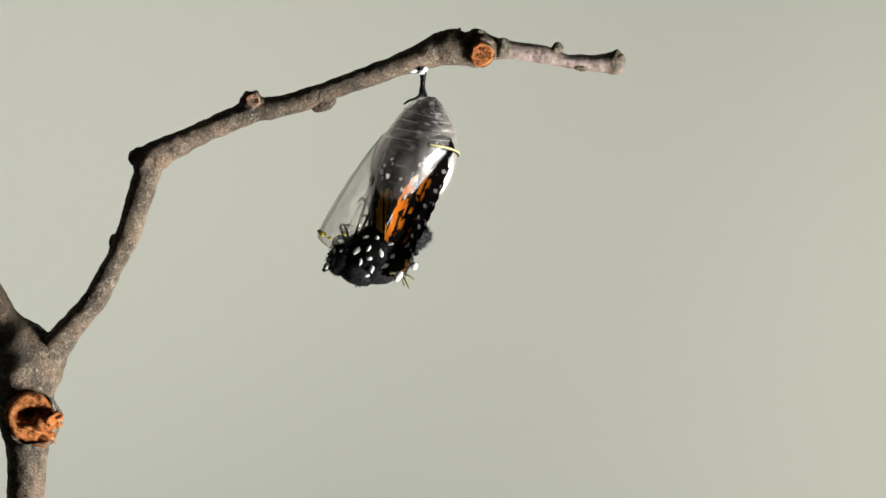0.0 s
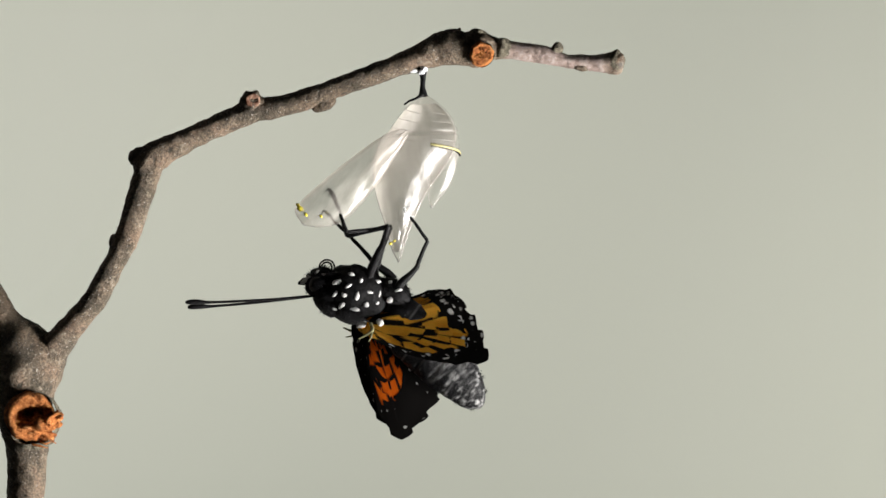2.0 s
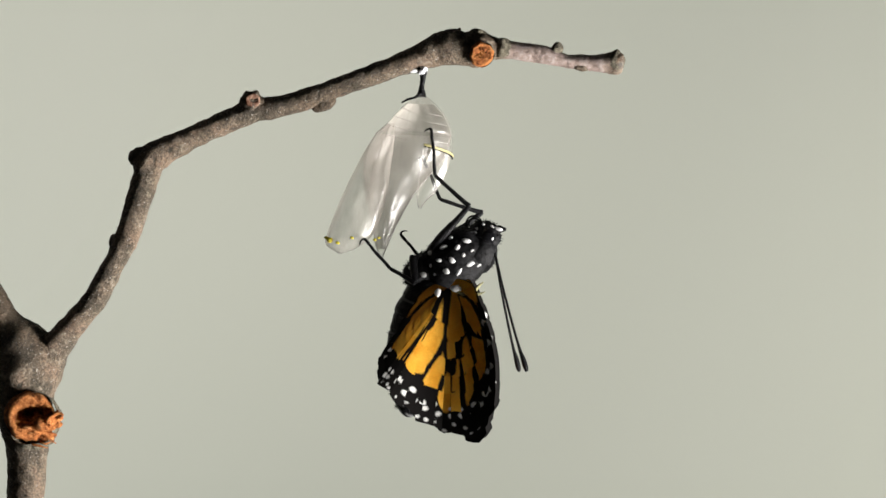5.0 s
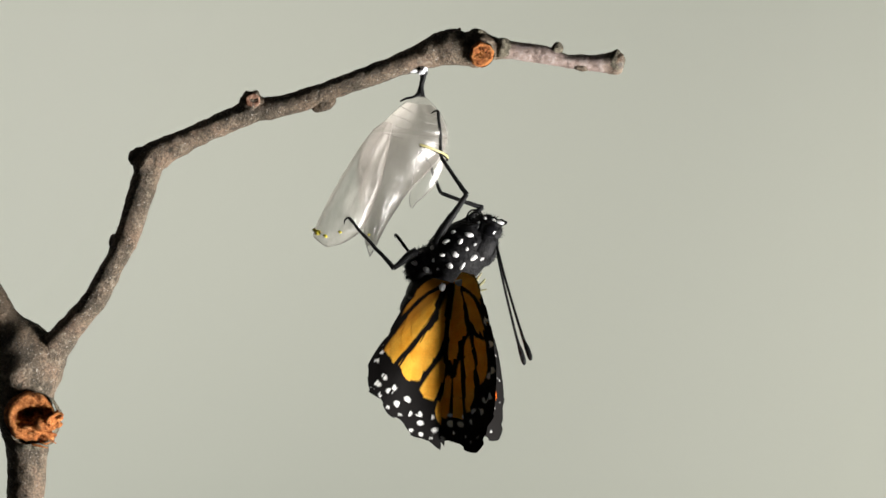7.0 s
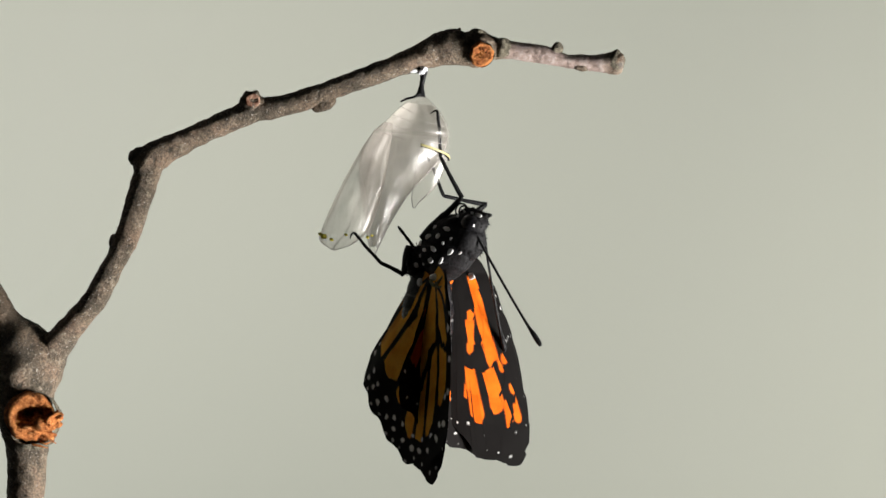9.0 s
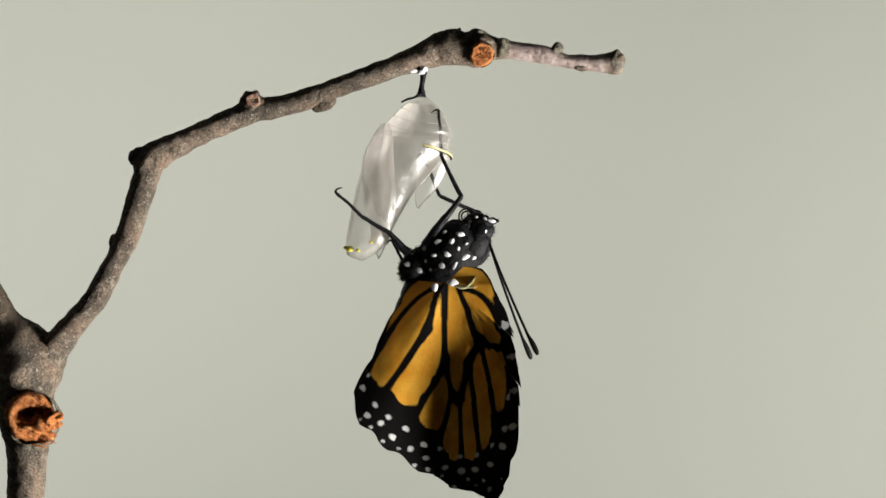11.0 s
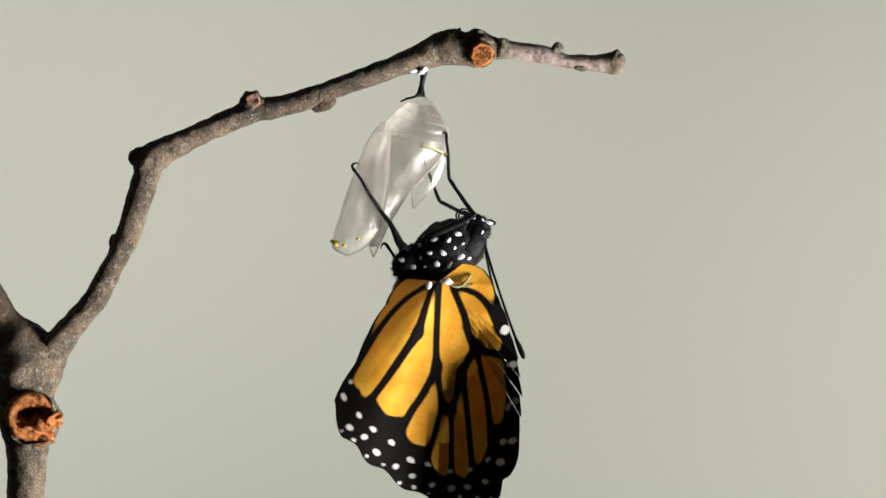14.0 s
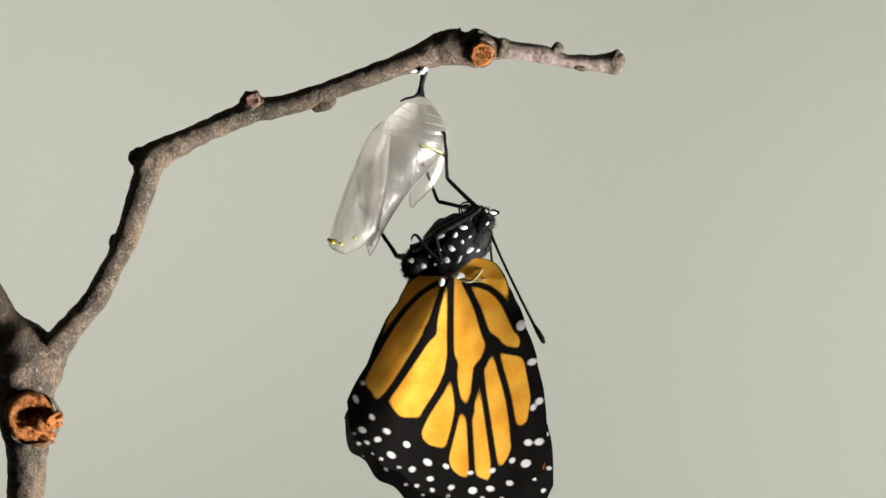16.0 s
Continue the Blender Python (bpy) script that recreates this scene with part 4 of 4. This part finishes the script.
def motions():
    states = []

    def state(t, body, left, right, spread, abdomen, mid_l, hind_l, mid_r, hind_r, feel_l, feel_r):
        """body: x, y, roll, yaw; left, right: the wings' roll, yaw, how far they hang lower and how far they stand apart; the feet and feeler tips are plan points."""
        states.append((t, body, left, right, spread, abdomen, mid_l, hind_l, mid_r, hind_r, feel_l, feel_r))

    # still in the case, head down
    state(0.0, (683, 447, -50, 182), (113, 0, -24), (113, 2, -14), (0.60, 0.52, 0), 120, (610, 400, -8), (640, 350, 10), (600, 400, 15), (645, 380, 15), (690, 290, 20), (670, 290, -20))
    state(0.5, (678, 458, -50, 182), (113, 0, -24), (113, 2, -14), (0.60, 0.52, 0), 119, (606, 410, -8), (640, 360, 10), (598, 410, 15), (645, 390, 15), (690, 300, 20), (670, 300, -20))
    state(1.0, (668, 476, -50, 183), (112, 0, -24), (112, 2, -16), (0.58, 0.54, 0), 117, (600, 415, -8), (640, 380, 10), (594, 415, 15), (645, 410, 15), (690, 320, 20), (660, 320, -20))
    state(1.3, (652, 496, -48, 185), (108, 0, -26), (109, 2, -24), (0.55, 0.60, 0), 111, (602, 420, -8), (640, 400, 10), (596, 420, 15), (645, 420, 15), (680, 340, 20), (650, 330, -20))
    state(1.4, (642, 503, -42, 192), (88, 3, -20), (104, 0, -25), (0.53, 0.75, 0), 92, (608, 420, -8), (645, 410, 10), (600, 410, 15), (650, 415, 15), (670, 360, 20), (640, 340, -20))
    # out, and hanging by its legs with the head to the left
    state(1.45, (630, 506, -32, 203), (54, 4), (110, 0, -20), (0.49, 0.95, 0), 50, (618, 412, -8), (652, 410, 10), (604, 405, 15), (655, 412, 15), (660, 370, 20), (640, 345, -20))
    state(1.5, (626, 507, -25, 214), (24, 4), (112, -6, -5), (0.52, 1.00, 0), 30, (630, 405, -10), (660, 410, 10), (608, 400, 15), (660, 410, 15), (650, 380, 20), (640, 350, -20))
    state(1.7, (618, 530, -24, 200), (24, -8), (92, 10), (0.49, 1.00, 0), 26, (635, 400, -10), (670, 420, 10), (600, 370, 15), (690, 420, 15), (600, 420, 20), (585, 420, -20))
    state(2.0, (642, 525, -22, 180), (9, -8), (64, 40), (0.50, 1.00, 0), 32, (590, 340, 10), (560, 360, 10), (585, 335, -15), (715, 370, -15), (345, 548, 10), (330, 540, -20))
    state(2.1, (640, 528, -14, 180), (10, -25), (45, 30), (0.44, 1.00, 0), 20, (600, 340, 10), (580, 360, 10), (600, 335, -15), (715, 370, -15), (420, 560, 10), (360, 545, -20))
    # it turns round, its back to the viewer
    state(2.15, (705, 515, 0, -135), (6, -32, 0, 12), (14, 36, 0, 12), (0.46, 1.00, 0), 14, (660, 350, 10), (680, 380, 10), (660, 340, 10), (690, 380, 10), (620, 640, -60), (560, 620, -60))
    state(2.2, (752, 506, 8, -92), (0, -46, 0, 22), (0, 46, 0, 22), (0.46, 1.00, 0), 5, (720, 320, 10), (700, 390, 0), (830, 270, 0), (780, 400, 10), (930, 660, -30), (900, 650, -60))
    state(2.3, (748, 540, 5, -82), (0, -46, 0, 20), (0, 46, 0, 20), (0.46, 1.00, 0), 6, (640, 350, 10), (690, 410, 0), (790, 330, 0), (740, 420, 10), (940, 690, -30), (910, 680, -60))
    state(2.4, (775, 505, 0, -42), (2, -20, 0, 10), (-4, 20, 0, 10), (0.46, 1.00, 0), 10, (780, 260, -10), (660, 470, -10), (770, 350, 25), (740, 400, 20), (930, 690, -60), (900, 690, -30))
    # head to the right, the wings still short
    state(2.5, (792, 460, -3, 0), (4, 3), (0, -8), (0.485, 1.00, 12), 35, (640, 355, -50), (668, 445, -25), (745, 270, 35), (700, 400, 20), (948, 640, -40), (915, 600, 20))
    state(2.7, (800, 484, 4, 0), (4, 3), (2, -8), (0.505, 1.00, 12), 28, (812, 230, -25), (680, 400, -25), (745, 280, 35), (700, 420, 20), (945, 660, -40), (935, 650, 20))
    state(3.0, (808, 487, 8, -8), (17, 10), (8, 10), (0.57, 1.00, 22), 22, (815, 235, -25), (676, 388, -25), (745, 300, 35), (710, 440, 20), (912, 705, -40), (900, 680, 20))
    state(3.5, (790, 462, 0, -40), (34, -18), (-6, 56), (0.61, 1.00, 6), 16, (750, 255, -62), (660, 440, -25), (745, 280, 35), (745, 395, 20), (950, 640, -60), (930, 620, 20))
    state(4.0, (796, 474, 3, 0), (10, 2), (9, -3, 10), (0.66, 1.00, 17, 0.61), 22, (753, 258, -62), (660, 438, -25), (755, 280, 35), (718, 405, 20), (915, 650, -40), (905, 655, 20))
    state(5.2, (795, 462, 3, -8), (2, 8), (-2, 6), (0.63, 1.00, 20), 15, (765, 225, -46), (640, 420, -25), (748, 275, 35), (710, 410, 20), (925, 640, -40), (915, 650, 20))
    state(6.3, (792, 450, 2, -34), (14, -14), (-8, 52), (0.69, 1.00, 10), 12, (775, 200, -30), (618, 392, -25), (750, 270, 35), (705, 410, 20), (950, 630, -60), (930, 630, 20))
    state(6.5, (797, 464, -4, 4), (-4, 10), (22, -22), (0.70, 1.00, 8, 0.67), 14, (775, 198, -30), (628, 394, -25), (745, 280, 35), (700, 450, 20), (925, 680, -20), (915, 670, 20))
    state(7.0, (798, 455, 2, 0), (5, 14), (-5, 0), (0.73, 1.00, 40, 0.68), 10, (776, 198, -30), (617, 385, -25), (750, 265, 35), (700, 415, 20), (934, 645, -85), (922, 640, 10))
    state(7.5, (795, 453, 2, 0), (4, 14), (-4, 0), (0.745, 1.00, 40, 0.69), 10, (776, 198, -30), (617, 388, -25), (750, 265, 35), (700, 415, 20), (928, 645, -85), (932, 625, 10))
    state(8.0, (800, 453, 2, -3), (6, 16), (-6, 2), (0.765, 1.00, 40, 0.705), 10, (776, 198, -30), (617, 385, -25), (750, 265, 35), (700, 415, 20), (946, 640, -85), (928, 625, 10))
    state(8.5, (793, 464, -2, 4), (-1, 13), (14, -18), (0.785, 1.00, 5, 0.75), 10, (776, 198, -30), (640, 415, -25), (748, 275, 35), (700, 440, 20), (936, 655, -85), (900, 560, 10))
    state(9.0, (786, 446, 0, -36), (13, -17), (-4, 50, -8), (0.82, 1.00, 2), 10, (775, 198, -30), (627, 412, -25), (755, 270, 35), (705, 402, 20), (960, 630, -85), (880, 560, 20))
    state(9.2, (790, 458, 0, 0), (1, 8), (0, 2), (0.81, 1.00, 20), 10, (776, 198, -30), (622, 412, -25), (750, 270, 35), (702, 405, 20), (933, 660, -85), (915, 650, 10))
    state(10.2, (788, 456, 0, 0), (0, 8), (0, 2), (0.84, 1.00, 20), 10, (776, 198, -30), (605, 370, -25), (748, 270, 35), (690, 420, 20), (948, 650, -85), (920, 645, 10))
    state(11.3, (783, 455, 0, -8), (1, 6), (-2, 8), (0.89, 1.00, 36), 10, (775, 195, -30), (582, 332, -25), (748, 270, 35), (670, 440, 20), (956, 655, -85), (925, 600, 10))
    state(11.5, (772, 456, 0, -46), (13, -15), (-9, 59), (0.90, 1.00, 2), 10, (772, 198, -35), (573, 325, -35), (755, 260, 35), (665, 450, 20), (950, 628, -85), (900, 600, 20))
    state(12.0, (783, 454, 0, 0), (-1, 10), (3, 2, 12), (0.94, 1.00, 34), 10, (776, 195, -30), (648, 297, -25), (745, 280, 35), (662, 440, 20), (980, 615, -85), (905, 640, 10))
    state(12.5, (785, 455, 0, 0), (-1, 12), (1, 2, 12), (0.94, 1.00, 36), 10, (778, 192, -30), (620, 315, -25), (745, 280, 35), (662, 440, 20), (938, 635, -85), (885, 560, 10))
    state(13.0, (779, 452, 0, -20), (8, -3), (-2, 46), (0.93, 1.00, 18), 10, (780, 195, -30), (620, 312, -25), (750, 280, 35), (612, 365, 40), (953, 640, -85), (908, 610, 10))
    state(13.5, (788, 437, -2, 6), (-3, 17), (4, -8, 34), (0.94, 1.00, 44), 10, (778, 192, -30), (615, 315, -25), (745, 280, 35), (548, 355, 40), (1068, 590, -85), (900, 600, 10))
    state(14.0, (776, 452, 4, 0), (-2, 12), (-2, 4), (0.97, 1.00, 34), 10, (790, 236, -30), (623, 293, -25), (748, 280, 35), (680, 430, 20), (923, 645, -85), (885, 560, 10))
    state(14.5, (775, 450, 2, 0), (-1, 13), (-2, 4), (0.97, 1.00, 34), 10, (790, 236, -30), (622, 289, -25), (748, 280, 35), (682, 430, 20), (930, 645, -85), (918, 630, 10))
    state(15.0, (780, 425, 4, -30), (8, -21), (-3, 44), (0.97, 1.00, 2), 10, (785, 235, -30), (620, 288, -25), (760, 270, 35), (682, 430, 20), (958, 598, -85), (880, 520, 20))
    state(15.5, (778, 448, 1, 0), (2, 9), (3, -4, 20), (1.00, 1.00, 30), 10, (788, 236, -30), (622, 292, -25), (748, 280, 35), (675, 430, 20), (946, 630, -85), (950, 610, 10))
    state(16.0, (790, 445, -3, 2), (3, 2), (5, -4, 40), (1.00, 1.00, 0), 10, (787, 236, -30), (735, 415, -45), (745, 280, 35), (636, 362, 28), (963, 625, -85), (880, 520, 10))

    times = [s[0] for s in states]
    bodies = [(t, Matrix.Translation(at(b[0], b[1])) @ pose(0, 0, 0, 0, b[2], 0) @ pose(0, 0, 0, 0, 0, b[3])) for t, b, *_ in states]
    walk(FLY["root"], bodies)
    spread = [s[4] for s in states]
    for key, column in (("l", 2), ("r", 3)):
        for kind in ("fore_", "hind_"):
            wing, panels = FLY[kind + key]
            wing_rows(wing, panels, wing.location.copy(), times, [s[column] for s in states], spread, -1 if key == "l" else 1, 0.92 if kind == "fore_" else 1.0, ((0, 11.2, 11.4, 15.5, 16), (-1, -1, 1, 1, -6)) if kind == "fore_" else ((0, 1), (0, 0)), 20 if kind + key == "hind_r" else 0, 7 if kind == "fore_" else -14)
    place = FLY["abdomen"].location.copy()
    # packed short in the case, the abdomen comes out of the thorax as it is freed
    tuck = [float(np.interp(s[0], (0, 0.5, 1.0, 1.4, 1.5, 2.0), (-50, -40, -14, 25, -38, 0))) * U for s in states]
    walk(FLY["abdomen"], [(s[0], Matrix.Translation(place + Vector((31, 0, 36)) * U * max(0.0, min(1.0, (1.5 - s[0]) / 0.2))) @ pose(0, 0, 0, 0, s[5], 0) @ Matrix.Translation((0, 0, k))) for s, k in zip(states, tuck)])
    for key, column, pole, point in (("mid_l", 6, lambda t: (1, -0.3, 0.1), lambda t: (-0.3, 0, 1) if t < 5 else (-0.06, 0, 1)), ("mid_r", 8, lambda t: (1, 0.3, 0.1), lambda t: (-0.4, 0, 1)),
                                     ("hind_leg_l", 7, lambda t: (0.7, -0.3, 0.6) if t > 10 else (-0.3, -0.4, -0.8), lambda t: (-0.66, 0, 0.75)), ("hind_leg_r", 9, lambda t: (0.5, 0.3, -0.6), lambda t: (-0.6, 0, 0.8))):
        leg_rows(FLY, key, bodies, [s[column] for s in states], pole, point)
    for key, column in (("feeler_l", 10), ("feeler_r", 11)):
        ob = FLY[key]
        place = ob.location.copy()
        rows = []
        for (t, m), s in zip(bodies, states):
            way = m.inverted() @ at(*s[column]) - place
            rows.append((t, Matrix.Translation(place) @ Vector((0, 0, -1)).rotation_difference(way).to_matrix().to_4x4()))
        walk(ob, rows)
    # the case sways on its stalk, and its front flap swings
    base = at(*PIVOT)
    sway = ((0.0, -2), (1.0, -2), (1.5, -6), (2.0, -3), (2.5, 0), (3.0, 2), (4.0, 0), (5.2, 3), (6.5, 5), (7.0, 6), (8.0, 6), (9.0, 5), (10.2, 4), (11.5, 3), (12.5, 4), (13.5, 7), (14.0, 5), (15.0, 6), (16.0, 6))
    walk(CASE, [(t, Matrix.Translation(base) @ pose(0, 0, 0, 0, a, 0)) for t, a in sway])
    hinge = CASE_FLAP.location.copy()
    swing = ((0.0, 17), (1.0, 17), (1.5, 21), (1.8, 28), (2.0, 36), (2.1, 20), (2.2, 6), (2.5, 1), (4.0, 3), (6.5, 6), (9.0, 4), (11.5, -9), (12.5, -4), (16.0, -3))
    walk(CASE_FLAP, [(t, Matrix.Translation(hinge) @ pose(0, 0, 0, 0, a, 0)) for t, a in swing])


motions()
